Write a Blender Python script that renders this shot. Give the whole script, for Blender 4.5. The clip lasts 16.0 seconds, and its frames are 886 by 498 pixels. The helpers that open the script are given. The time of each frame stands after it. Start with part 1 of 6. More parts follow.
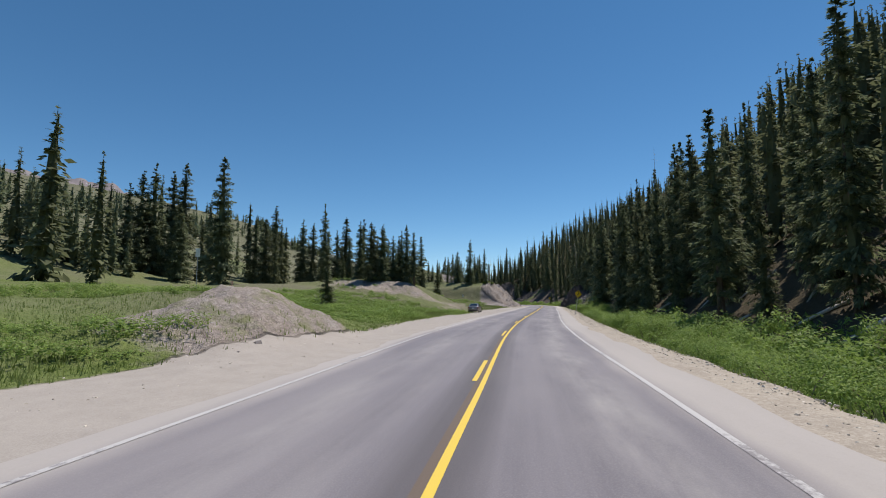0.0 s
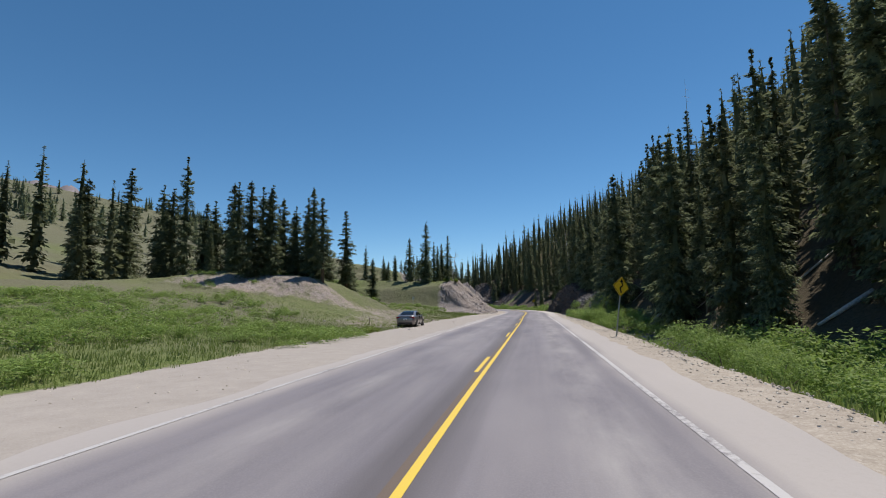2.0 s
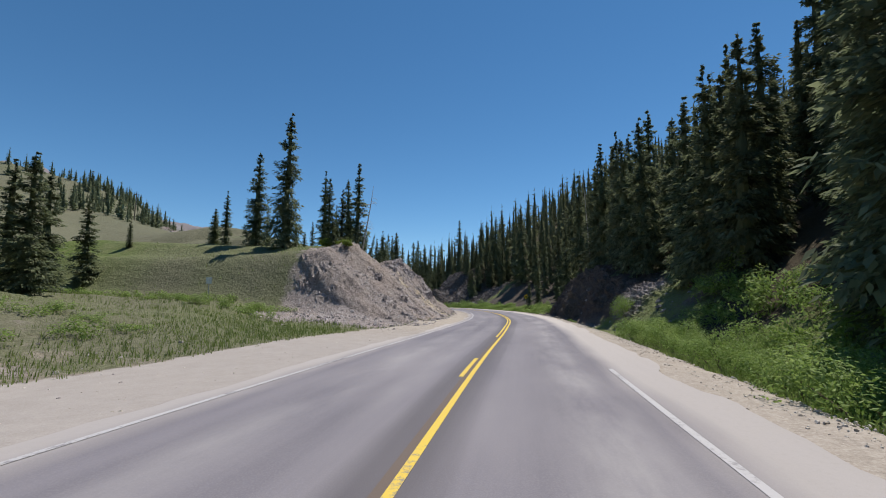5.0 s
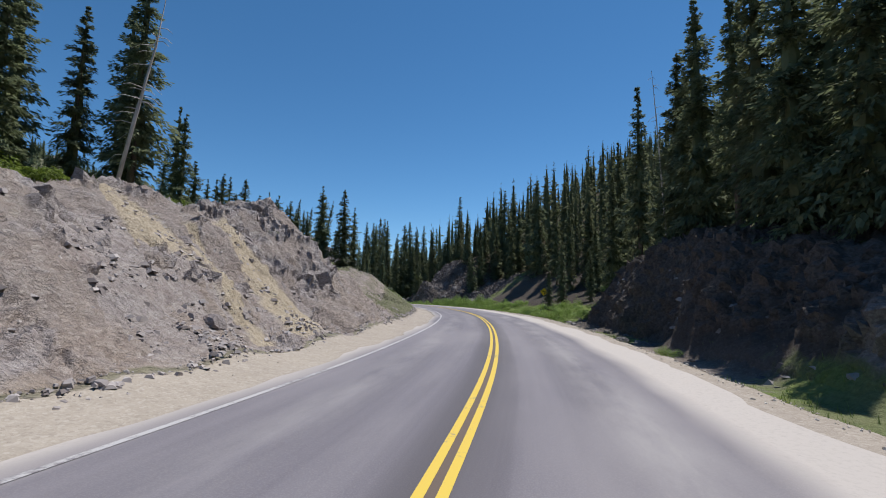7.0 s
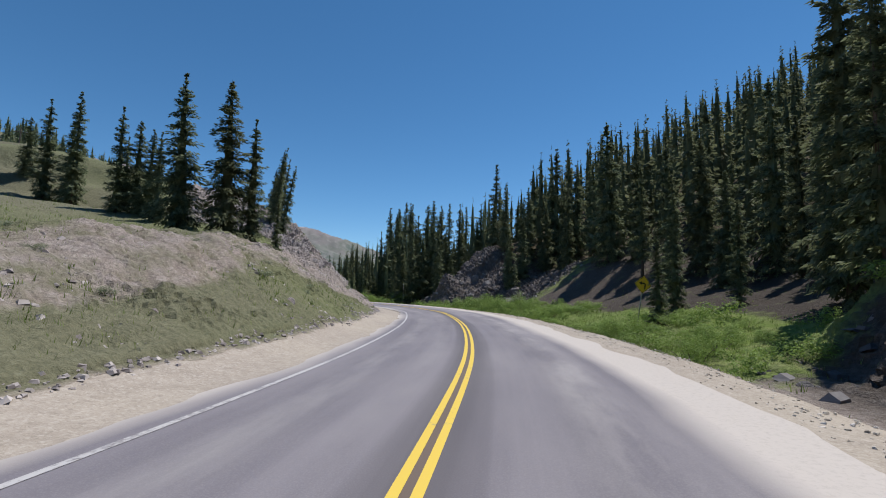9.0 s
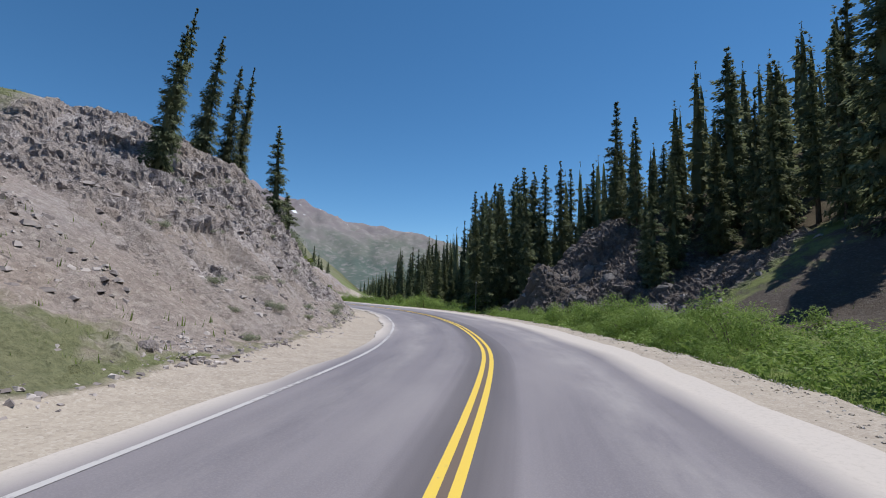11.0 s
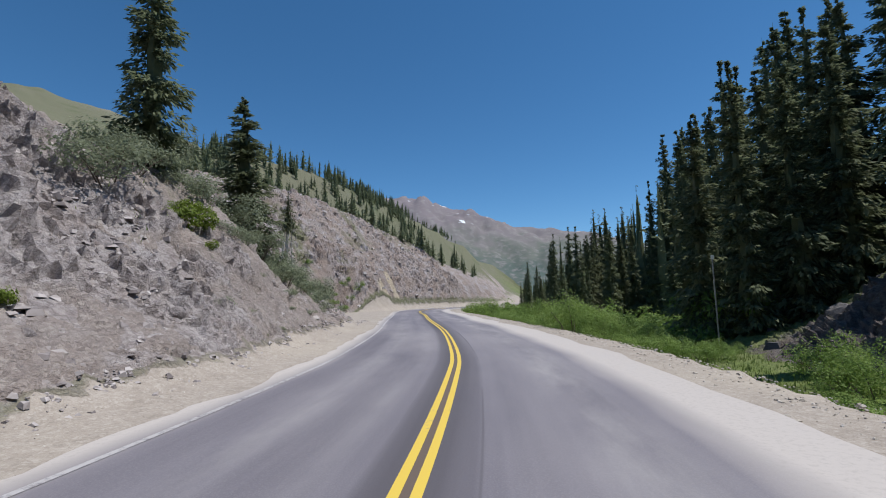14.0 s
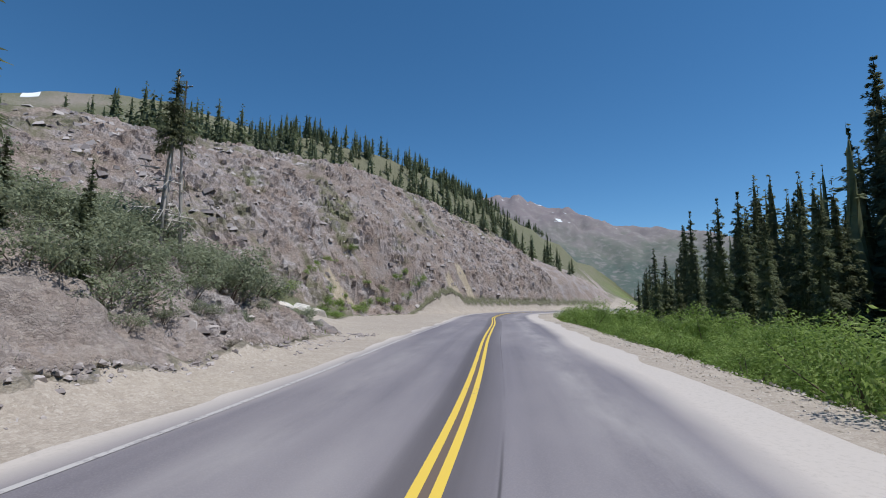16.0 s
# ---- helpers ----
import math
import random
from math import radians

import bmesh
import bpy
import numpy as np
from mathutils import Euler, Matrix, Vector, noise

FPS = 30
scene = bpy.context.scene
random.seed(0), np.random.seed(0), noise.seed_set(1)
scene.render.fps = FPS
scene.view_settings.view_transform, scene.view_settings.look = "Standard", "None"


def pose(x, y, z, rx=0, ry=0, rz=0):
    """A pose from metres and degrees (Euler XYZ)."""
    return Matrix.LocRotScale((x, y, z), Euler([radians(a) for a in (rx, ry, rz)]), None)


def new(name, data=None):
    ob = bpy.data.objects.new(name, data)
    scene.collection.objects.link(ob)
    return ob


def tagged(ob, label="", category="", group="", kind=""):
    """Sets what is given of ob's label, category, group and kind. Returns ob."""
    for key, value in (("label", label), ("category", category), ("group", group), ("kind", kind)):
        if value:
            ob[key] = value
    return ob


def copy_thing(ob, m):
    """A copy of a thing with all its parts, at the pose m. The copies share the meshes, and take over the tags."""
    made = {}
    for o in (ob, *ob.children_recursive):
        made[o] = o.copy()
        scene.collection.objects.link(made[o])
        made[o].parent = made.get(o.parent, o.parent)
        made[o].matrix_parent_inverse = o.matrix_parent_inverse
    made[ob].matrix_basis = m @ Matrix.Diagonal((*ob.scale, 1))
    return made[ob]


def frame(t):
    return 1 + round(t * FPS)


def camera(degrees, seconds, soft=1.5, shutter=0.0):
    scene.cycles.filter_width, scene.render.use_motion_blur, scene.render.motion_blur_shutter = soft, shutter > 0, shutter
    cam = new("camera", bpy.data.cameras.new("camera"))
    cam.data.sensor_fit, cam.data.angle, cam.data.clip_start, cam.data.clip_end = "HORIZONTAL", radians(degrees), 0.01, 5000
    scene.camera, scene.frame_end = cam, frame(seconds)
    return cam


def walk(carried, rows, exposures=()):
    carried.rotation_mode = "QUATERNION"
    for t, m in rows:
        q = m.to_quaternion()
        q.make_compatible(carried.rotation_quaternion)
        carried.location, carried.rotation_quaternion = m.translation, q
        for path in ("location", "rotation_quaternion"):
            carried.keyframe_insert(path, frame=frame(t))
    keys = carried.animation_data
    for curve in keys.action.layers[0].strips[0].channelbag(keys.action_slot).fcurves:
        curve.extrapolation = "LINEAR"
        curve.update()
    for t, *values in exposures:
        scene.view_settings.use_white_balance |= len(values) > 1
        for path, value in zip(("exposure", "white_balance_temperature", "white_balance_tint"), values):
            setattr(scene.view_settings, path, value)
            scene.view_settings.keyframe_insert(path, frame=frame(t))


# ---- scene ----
cam = camera(87.0, 16.0, soft=1.0)
METRES, EYE, TILT, LEAN, TURN = 223.0, 1.57, 6.3, 0.0, 0.0
ROWS = [
    (0.0, 0.0, 0.0, 0.0, 0.0, 0.0, -0.0),
    (0.5, 0.0067, 0.0377, -0.0046, -0.66, 0.17, 0.31),
    (1.0, 0.0138, 0.0756, -0.0094, -1.38, 0.25, 0.88),
    (1.5, 0.0213, 0.1137, -0.014, -1.93, 0.38, 0.76),
    (2.0, 0.0295, 0.1513, -0.0183, -2.4, 0.54, 0.48),
    (2.5, 0.0376, 0.188, -0.0225, -2.78, 0.32, 0.14),
    (3.0, 0.0462, 0.226, -0.027, -3.21, 0.45, -0.23),
    (3.5, 0.0552, 0.2634, -0.0314, -3.5, 0.83, -0.29),
    (4.0, 0.0642, 0.3001, -0.0353, -3.51, 0.65, -0.43),
    (6.5, 0.1018, 0.4649, -0.0501, -2.33, -0.51, -1.68),
    (7.0, 0.1094, 0.4986, -0.0543, -1.49, -0.5, -1.64),
    (7.5, 0.1162, 0.5314, -0.0581, -0.23, -0.62, -1.16),
    (8.0, 0.1214, 0.5643, -0.0623, 1.25, -0.52, -1.23),
    (8.5, 0.1256, 0.5952, -0.0658, 2.76, -0.73, -1.08),
    (9.0, 0.1291, 0.6249, -0.0694, 4.63, -0.75, -0.95),
    (11.5, 0.1243, 0.7766, -0.0888, 20.96, -0.26, 1.39),
    (12.0, 0.1184, 0.8024, -0.0922, 24.21, -0.04, 2.29),
    (12.5, 0.111, 0.8267, -0.095, 27.48, 0.44, 3.32),
    (13.0, 0.1027, 0.8496, -0.0977, 30.83, 0.83, 4.25),
    (13.5, 0.0935, 0.8708, -0.1003, 34.56, 1.0, 4.78),
    (14.0, 0.0835, 0.8903, -0.1027, 38.34, 1.32, 5.18),
    (14.5, 0.0726, 0.9085, -0.1049, 41.79, 1.59, 5.44),
    (15.0, 0.061, 0.9253, -0.1069, 45.1, 1.82, 5.5),
    (15.5, 0.0489, 0.9412, -0.1087, 47.74, 2.01, 4.65),
    (16.0, 0.0359, 0.957, -0.1106, 49.9, 2.33, 4.51),
]


def level(m, z):
    m.translation.z = z
    return m


walk(cam, [(t, level(pose(0, 0, EYE, TILT, LEAN, TURN) @ pose(METRES * x, METRES * y, METRES * z, 90 + pitch, roll, yaw), EYE)) for t, x, y, z, yaw, pitch, roll in ROWS],
     [(0.0, 0.22, 6850, 10), (4.0, 0.22, 6850, 10), (6.5, 0.20, 6480, 10), (9.0, 0.21, 6480, 10), (11.5, 0.20, 6400, 10), (14.0, 0.14, 6290, 9.5), (16.0, 0.11, 6280, 9)])

# ---------------------------------------------------------------- light
SUN_EL, SUN_AZ = radians(66), radians(50)   # azimuth clockwise from +y
sun_dir = Vector((math.cos(SUN_EL) * math.sin(SUN_AZ), math.cos(SUN_EL) * math.cos(SUN_AZ), math.sin(SUN_EL)))
sun = new("sun", bpy.data.lights.new("sun", "SUN"))
sun.data.energy, sun.data.angle, sun.data.color = 3.75, radians(0.53), (1.0, 0.955, 0.89)
sun.matrix_world = Matrix.Translation((0, 0, 200)) @ sun_dir.to_track_quat("Z", "Y").to_matrix().to_4x4()
world = bpy.data.worlds.new("sky")
scene.world = world
world.use_nodes = True
wn = world.node_tree
wn.nodes.clear()
sky = wn.nodes.new("ShaderNodeTexSky")
sky.sky_type, sky.sun_disc = "NISHITA", False
sky.sun_elevation, sky.sun_rotation = SUN_EL, SUN_AZ
sky.altitude, sky.air_density, sky.dust_density, sky.ozone_density = 2600, 1.0, 0.0, 3.6
bg = wn.nodes.new("ShaderNodeBackground")
bg.inputs[1].default_value = 0.115
wo = wn.nodes.new("ShaderNodeOutputWorld")
hue = wn.nodes.new("ShaderNodeHueSaturation")
hue.inputs["Hue"].default_value, hue.inputs["Saturation"].default_value, hue.inputs["Value"].default_value = 0.4935, 1.19, 0.92
wn.links.new(sky.outputs[0], hue.inputs["Color"])
wn.links.new(hue.outputs[0], bg.inputs[0])
wn.links.new(bg.outputs[0], wo.inputs[0])


# ---------------------------------------------------------------- materials
class Mat:
    """A node material with short helpers."""

    def __init__(self, name, rough=0.8, spec=0.3, metal=0.0):
        self.m = bpy.data.materials.new(name)
        self.m.use_nodes = True
        self.t = self.m.node_tree
        self.b = self.t.nodes["Principled BSDF"]
        self.b.inputs["Roughness"].default_value = rough
        self.b.inputs["Specular IOR Level"].default_value = spec
        self.b.inputs["Metallic"].default_value = metal

    def node(self, kind, **sockets):
        n = self.t.nodes.new(kind)
        for k, v in sockets.items():
            self.put(n.inputs[k.replace("_", " ")], v)
        return n

    def put(self, socket, v):
        if hasattr(v, "is_output"):
            self.t.links.new(v, socket)
        else:
            socket.default_value = v

    def coords(self, kind="Object"):
        return self.t.nodes.new("ShaderNodeTexCoord").outputs[kind]

    def position(self):
        return self.t.nodes.new("ShaderNodeNewGeometry").outputs["Position"]

    def scaled(self, vec, sx, sy, sz):
        n = self.node("ShaderNodeMapping", Vector=vec)
        n.inputs["Scale"].default_value = (sx, sy, sz)
        return n.outputs[0]

    def noise(self, vec, scale, detail=4.0, rough=0.6):
        n = self.node("ShaderNodeTexNoise", Vector=vec, Scale=scale, Detail=detail, Roughness=rough)
        return n.outputs["Fac"]

    def voronoi(self, vec, scale, feature="F1", out="Distance"):
        n = self.node("ShaderNodeTexVoronoi", Vector=vec, Scale=scale)
        n.feature = feature
        return n.outputs[out]

    def ramp(self, fac, stops):
        n = self.node("ShaderNodeValToRGB", Fac=fac)
        e = n.color_ramp.elements
        while len(e) < len(stops):
            e.new(0.5)
        for el, (p, c) in zip(e, stops):
            el.position = p
            el.color = (*c, 1) if len(c) == 3 else c
        return n.outputs[0]

    def step(self, fac, lo, hi):
        n = self.node("ShaderNodeMapRange", Value=fac)
        n.inputs["From Min"].default_value, n.inputs["From Max"].default_value = lo, hi
        return n.outputs[0]

    def mix(self, fac, a, b, mode="MIX"):
        n = self.t.nodes.new("ShaderNodeMix")
        n.data_type, n.blend_type = "RGBA", mode
        for i, v in ((0, fac), (6, a), (7, b)):
            if isinstance(v, tuple) and len(v) == 3:
                v = (*v, 1)
            self.put(n.inputs[i], v)
        return n.outputs[2]

    def math(self, op, a, b=0.0):
        n = self.t.nodes.new("ShaderNodeMath")
        n.operation = op
        self.put(n.inputs[0], a)
        self.put(n.inputs[1], b)
        return n.outputs[0]

    def attr(self, name, out="Fac"):
        n = self.t.nodes.new("ShaderNodeAttribute")
        n.attribute_name = name
        return n.outputs[out]

    def rnd(self):
        return self.t.nodes.new("ShaderNodeObjectInfo").outputs["Random"]

    def island(self):
        return self.t.nodes.new("ShaderNodeNewGeometry").outputs["Random Per Island"]

    def bump(self, height, strength=0.5, dist=0.05):
        n = self.node("ShaderNodeBump", Height=height, Strength=strength, Distance=dist)
        self.t.links.new(n.outputs[0], self.b.inputs["Normal"])

    def color(self, c):
        self.put(self.b.inputs["Base Color"], (*c, 1) if isinstance(c, tuple) and len(c) == 3 else c)
        return self


def plain(name, c, rough=0.6, spec=0.4, metal=0.0, vary=0.12, scale=6.0):
    k = Mat(name, rough, spec, metal)
    f = k.noise(k.coords(), scale, 4)
    dark = tuple(v * (1 - vary) for v in c)
    light = tuple(min(1, v * (1 + vary)) for v in c)
    k.color(k.ramp(f, [(0.3, dark), (0.7, light)]))
    return k.m


def make_asphalt():
    k = Mat("asphalt", 0.75, 0.35)
    uv = k.t.nodes.new("ShaderNodeUVMap")
    uv.uv_map = "lane"
    v = uv.outputs[0]                       # u: metres across / 10, v: metres along / 10
    grain = k.noise(k.position(), 55, 3, 0.7)
    streak = k.noise(k.scaled(v, 14, 0.25, 1), 1.0, 5, 0.6)
    patch = k.noise(k.scaled(v, 3.0, 0.7, 1), 1.0, 4, 0.6)
    sep = k.node("ShaderNodeSeparateXYZ", Vector=v)
    u = k.math("MULTIPLY", sep.outputs[0], 10.0)
    au = k.math("ABSOLUTE", u)
    base = k.ramp(streak, [(0.25, (0.128, 0.118, 0.140)), (0.75, (0.222, 0.206, 0.232))])
    base = k.mix(k.step(patch, 0.42, 0.75), base, (0.275, 0.254, 0.270))
    base = k.mix(k.math("MULTIPLY", k.step(grain, 0.45, 0.8), 0.35), base, (0.36, 0.34, 0.34))
    # worn tar along the centre joint, dust towards the edges
    seam = k.math("MULTIPLY", k.step(k.math("ADD", au, k.math("MULTIPLY", streak, 0.5)), 0.85, 0.45), 0.55)
    base = k.mix(seam, base, (0.082, 0.074, 0.078))
    # newer, darker strip along the joint, with a sharp edge and an open crack
    along = k.math("MULTIPLY", sep.outputs[1], 10.0)
    wander = k.math("MULTIPLY", k.math("SUBTRACT", k.noise(k.scaled(v, 0, 0.8, 1), 1.0, 3), 0.5), 0.12)
    uw = k.math("ADD", u, wander)
    strip = k.math("MULTIPLY", k.step(uw, -0.50, -0.40), k.step(uw, 0.64, 0.54))
    strip = k.math("MULTIPLY", strip, k.math("ADD", k.math("MULTIPLY", k.step(along, 150, 185), 0.22), 0.14))
    base = k.mix(strip, base, (0.088, 0.080, 0.092))
    crack = k.step(k.math("ABSOLUTE", k.math("SUBTRACT", uw, 0.60)), 0.022, 0.006)
    base = k.mix(k.math("MULTIPLY", crack, k.math("MULTIPLY", k.step(along, 175, 200), k.step(k.noise(k.scaled(v, 0, 1.1, 1), 1.0, 3), 0.4, 0.6))), base, (0.095, 0.088, 0.096))
    base = k.mix(k.math("MULTIPLY", k.step(au, 0.075, 0.06), 0.6), base, (0.17, 0.115, 0.070))
    blotch = k.noise(k.scaled(v, 9.0, 2.2, 1), 1.0, 5, 0.65)
    for mid_u, wide_u, amount in ((2.15, 0.75, 0.55), (-2.1, 0.6, 0.38), (-0.95, 0.35, 0.2)):
        band = k.step(k.math("ABSOLUTE", k.math("SUBTRACT", u, mid_u)), wide_u, wide_u * 0.2)
        band = k.math("MULTIPLY", k.math("MULTIPLY", band, k.step(blotch, 0.40, 0.72)), amount)
        base = k.mix(band, base, (0.46, 0.435, 0.425))
    along = k.math("MULTIPLY", sep.outputs[1], 10.0)
    edge = k.step(k.math("ADD", k.math("MAXIMUM", u, k.math("MULTIPLY", u, -0.9)), k.math("MULTIPLY", patch, 1.1)), 3.45, 4.1)
    edge = k.math("MULTIPLY", edge, k.math("ADD", k.math("MULTIPLY", k.step(along, 85, 125), 0.4), 0.6))
    base = k.mix(k.math("MULTIPLY", edge, 0.88), base, (0.57, 0.52, 0.48))
    base = k.mix(k.math("MULTIPLY", edge, k.math("MULTIPLY", k.step(k.noise(k.position(), 14, 5, 0.75), 0.5, 0.7), 0.45)), base, (0.33, 0.30, 0.275))
    k.color(base)
    k.bump(k.math("ADD", grain, k.math("MULTIPLY", streak, 0.3)), 0.25, 0.01)
    return k.m


def make_paint(name, c, lost=0.40, cover=1.0):
    k = Mat(name, 0.6, 0.35)
    p = k.position()
    wear = k.noise(p, 9, 6, 0.75)
    big = k.noise(p, 0.35, 3)
    f = k.step(k.math("ADD", wear, k.math("MULTIPLY", k.math("SUBTRACT", big, 0.5), 0.9)), lost - 0.16, lost)
    k.color(k.mix(k.math("MULTIPLY", f, cover), (0.24, 0.222, 0.235), tuple(c)))
    k.bump(wear, 0.2, 0.005)
    return k.m


def make_ground():
    k = Mat("ground", 0.95, 0.15)
    p = k.position()
    big = k.noise(p, 0.12, 4)
    mid = k.noise(p, 0.9, 5, 0.65)
    fine = k.noise(p, 7.0, 5, 0.7)
    # soil and rubble
    soil = k.ramp(mid, [(0.25, (0.21, 0.175, 0.158)), (0.5, (0.325, 0.276, 0.25)), (0.78, (0.435, 0.375, 0.338))])
    soil = k.mix(k.step(fine, 0.46, 0.76), soil, (0.40, 0.35, 0.32))
    soil = k.mix(k.math("MULTIPLY", k.step(big, 0.52, 0.66), 0.55), soil, (0.43, 0.34, 0.25))
    rock = k.ramp(fine, [(0.25, (0.25, 0.223, 0.226)), (0.5, (0.45, 0.412, 0.413)), (0.75, (0.61, 0.57, 0.57))])
    rock = k.mix(k.math("MULTIPLY", k.step(mid, 0.5, 0.75), 0.5), rock, (0.27, 0.215, 0.195))
    chip = k.voronoi(k.scaled(p, 1, 1, 1.5), 4.2, "F1", "Color")
    chip = k.node("ShaderNodeSeparateXYZ", Vector=chip).outputs[0]
    rock = k.mix(k.math("MULTIPLY", k.step(chip, 0.35, 1.0), 0.45), rock, (0.46, 0.42, 0.41))
    rock = k.mix(k.math("MULTIPLY", k.step(chip, 0.35, 0.0), 0.38), rock, (0.15, 0.125, 0.125))
    grit = k.noise(p, 24.0, 4, 0.75)
    soil = k.mix(k.math("MULTIPLY", k.step(grit, 0.5, 0.32), 0.32), soil, (0.18, 0.148, 0.132))
    soil = k.mix(k.math("MULTIPLY", k.step(grit, 0.56, 0.72), 0.4), soil, (0.47, 0.42, 0.385))
    soil = k.mix(k.math("MULTIPLY", k.step(chip, 0.62, 1.0), 0.35), soil, (0.47, 0.42, 0.39))
    soil = k.mix(k.math("MULTIPLY", k.step(chip, 0.3, 0.0), 0.3), soil, (0.20, 0.165, 0.15))
    # shade of the right-hand slope is darkened into soil and rock colours
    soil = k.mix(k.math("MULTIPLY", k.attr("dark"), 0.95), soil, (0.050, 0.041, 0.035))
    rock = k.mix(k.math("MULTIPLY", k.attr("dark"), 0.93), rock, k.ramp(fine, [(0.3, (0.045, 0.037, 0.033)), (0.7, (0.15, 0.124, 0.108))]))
    gap = k.voronoi(k.scaled(k.mix(0.12, p, k.node("ShaderNodeTexNoise", Vector=p, Scale=1.3, Detail=3.0).outputs[1], "ADD"), 1, 1, 1.5), 3.1, "DISTANCE_TO_EDGE")
    rock = k.mix(k.math("MULTIPLY", k.step(gap, 0.06, 0.0), 0.42), rock, (0.11, 0.094, 0.09))
    shard = k.voronoi(k.scaled(k.mix(0.10, p, k.node("ShaderNodeTexNoise", Vector=p, Scale=4.0, Detail=3.0).outputs[1], "ADD"), 1, 1, 1.4), 11.0, "F1", "Color")
    shard = k.node("ShaderNodeSeparateXYZ", Vector=shard)
    for amount, lo, hi, tone in ((0.5, 0.66, 1.0, (0.55, 0.505, 0.485)), (0.34, 0.30, 0.0, (0.15, 0.13, 0.128))):
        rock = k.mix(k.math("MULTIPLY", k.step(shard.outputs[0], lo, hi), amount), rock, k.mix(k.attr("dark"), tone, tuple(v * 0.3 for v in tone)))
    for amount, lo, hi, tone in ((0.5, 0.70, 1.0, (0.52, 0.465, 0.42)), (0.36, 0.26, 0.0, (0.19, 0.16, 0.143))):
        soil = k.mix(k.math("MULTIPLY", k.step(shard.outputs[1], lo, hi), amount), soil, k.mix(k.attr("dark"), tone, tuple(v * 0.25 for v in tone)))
    col = k.mix(k.attr("rock"), soil, rock)
    earth = k.ramp(k.math("ADD", k.math("MULTIPLY", fine, 0.55), k.math("MULTIPLY", shard.outputs[1], 0.45)), [(0.25, (0.155, 0.115, 0.098)), (0.5, (0.295, 0.228, 0.195)), (0.75, (0.44, 0.362, 0.315))])
    col = k.mix(k.math("MULTIPLY", k.attr("warm"), k.step(k.noise(p, 0.45, 4, 0.65), 0.34, 0.60)), col, earth)
    pale = k.ramp(fine, [(0.3, (0.40, 0.325, 0.235)), (0.7, (0.60, 0.52, 0.405))])
    col = k.mix(k.step(k.math("ADD", k.attr("ochre"), k.math("MULTIPLY", k.math("SUBTRACT", fine, 0.5), 0.8)), 0.3, 0.7), col, pale)
    # grass
    g1 = k.ramp(fine, [(0.3, (0.075, 0.118, 0.024)), (0.7, (0.185, 0.25, 0.062))])
    g1 = k.mix(k.step(mid, 0.45, 0.7), g1, (0.20, 0.225, 0.088))
    dry = k.ramp(fine, [(0.3, (0.105, 0.108, 0.066)), (0.7, (0.225, 0.222, 0.145))])
    g1 = k.mix(k.attr("dry"), g1, dry)
    wide = k.noise(p, 0.035, 5, 0.65)
    g1 = k.mix(k.math("MULTIPLY", k.step(wide, 0.45, 0.68), 0.4), g1, (0.205, 0.19, 0.135))
    g1 = k.mix(k.math("MULTIPLY", k.step(wide, 0.42, 0.28), 0.5), g1, (0.085, 0.115, 0.045))
    gmask = k.step(k.math("ADD", k.attr("grass"), k.math("MULTIPLY", k.math("SUBTRACT", mid, 0.5), 0.9)), 0.38, 0.62)
    col = k.mix(gmask, col, g1)
    # gravel verge
    sand = k.math("ADD", k.math("MULTIPLY", k.noise(p, 42.0, 4, 0.75), 0.7), k.math("MULTIPLY", k.noise(p, 1.6, 4, 0.6), 0.3))
    grav = k.ramp(sand, [(0.30, (0.235, 0.20, 0.17)), (0.5, (0.37, 0.322, 0.277)), (0.70, (0.48, 0.427, 0.375))])
    peb = k.node("ShaderNodeSeparateXYZ", Vector=k.voronoi(p, 9.0, "F1", "Color")).outputs[0]
    grav = k.mix(k.math("MULTIPLY", k.step(peb, 0.55, 1.0), 0.25), grav, (0.52, 0.47, 0.42))
    grav = k.mix(k.math("MULTIPLY", k.step(peb, 0.25, 0.0), 0.25), grav, (0.26, 0.225, 0.195))
    grav = k.mix(k.math("MULTIPLY", k.step(big, 0.45, 0.62), 0.4), grav, (0.46, 0.405, 0.335))
    pebble = k.node("ShaderNodeSeparateXYZ", Vector=k.voronoi(p, 24.0, "F1", "Color"))
    grav = k.mix(k.math("MULTIPLY", k.step(pebble.outputs[0], 0.76, 1.0), 0.35), grav, (0.58, 0.53, 0.475))
    grav = k.mix(k.math("MULTIPLY", k.step(pebble.outputs[0], 0.22, 0.0), 0.35), grav, (0.22, 0.19, 0.165))
    lay = k.ramp(sand, [(0.32, (0.31, 0.28, 0.262)), (0.68, (0.44, 0.402, 0.38))])
    grav = k.mix(k.math("MULTIPLY", k.attr("dust"), 0.8), grav, lay)
    vmask = k.step(k.math("ADD", k.attr("gravel"), k.math("MULTIPLY", k.math("SUBTRACT", mid, 0.5), 0.7)), 0.4, 0.6)
    col = k.mix(vmask, col, grav)
    # forest floor litter, with the trees' shade put into its dark colour
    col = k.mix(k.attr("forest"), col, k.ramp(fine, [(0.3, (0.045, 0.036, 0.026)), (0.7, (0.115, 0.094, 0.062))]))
    col = k.mix(k.step(k.attr("snow"), 0.5, 0.6), col, (0.85, 0.87, 0.9))
    k.color(col)
    h = k.math("ADD", k.math("MULTIPLY", mid, 0.9), k.math("ADD", k.math("MULTIPLY", fine, 0.35), k.math("MULTIPLY", chip, 0.22)))
    facets = k.math("ADD", k.math("MULTIPLY", shard.outputs[2], 0.16), k.math("MULTIPLY", k.noise(k.scaled(p, 1, 1, 1.6), 16.0, 3, 0.7), 0.3))
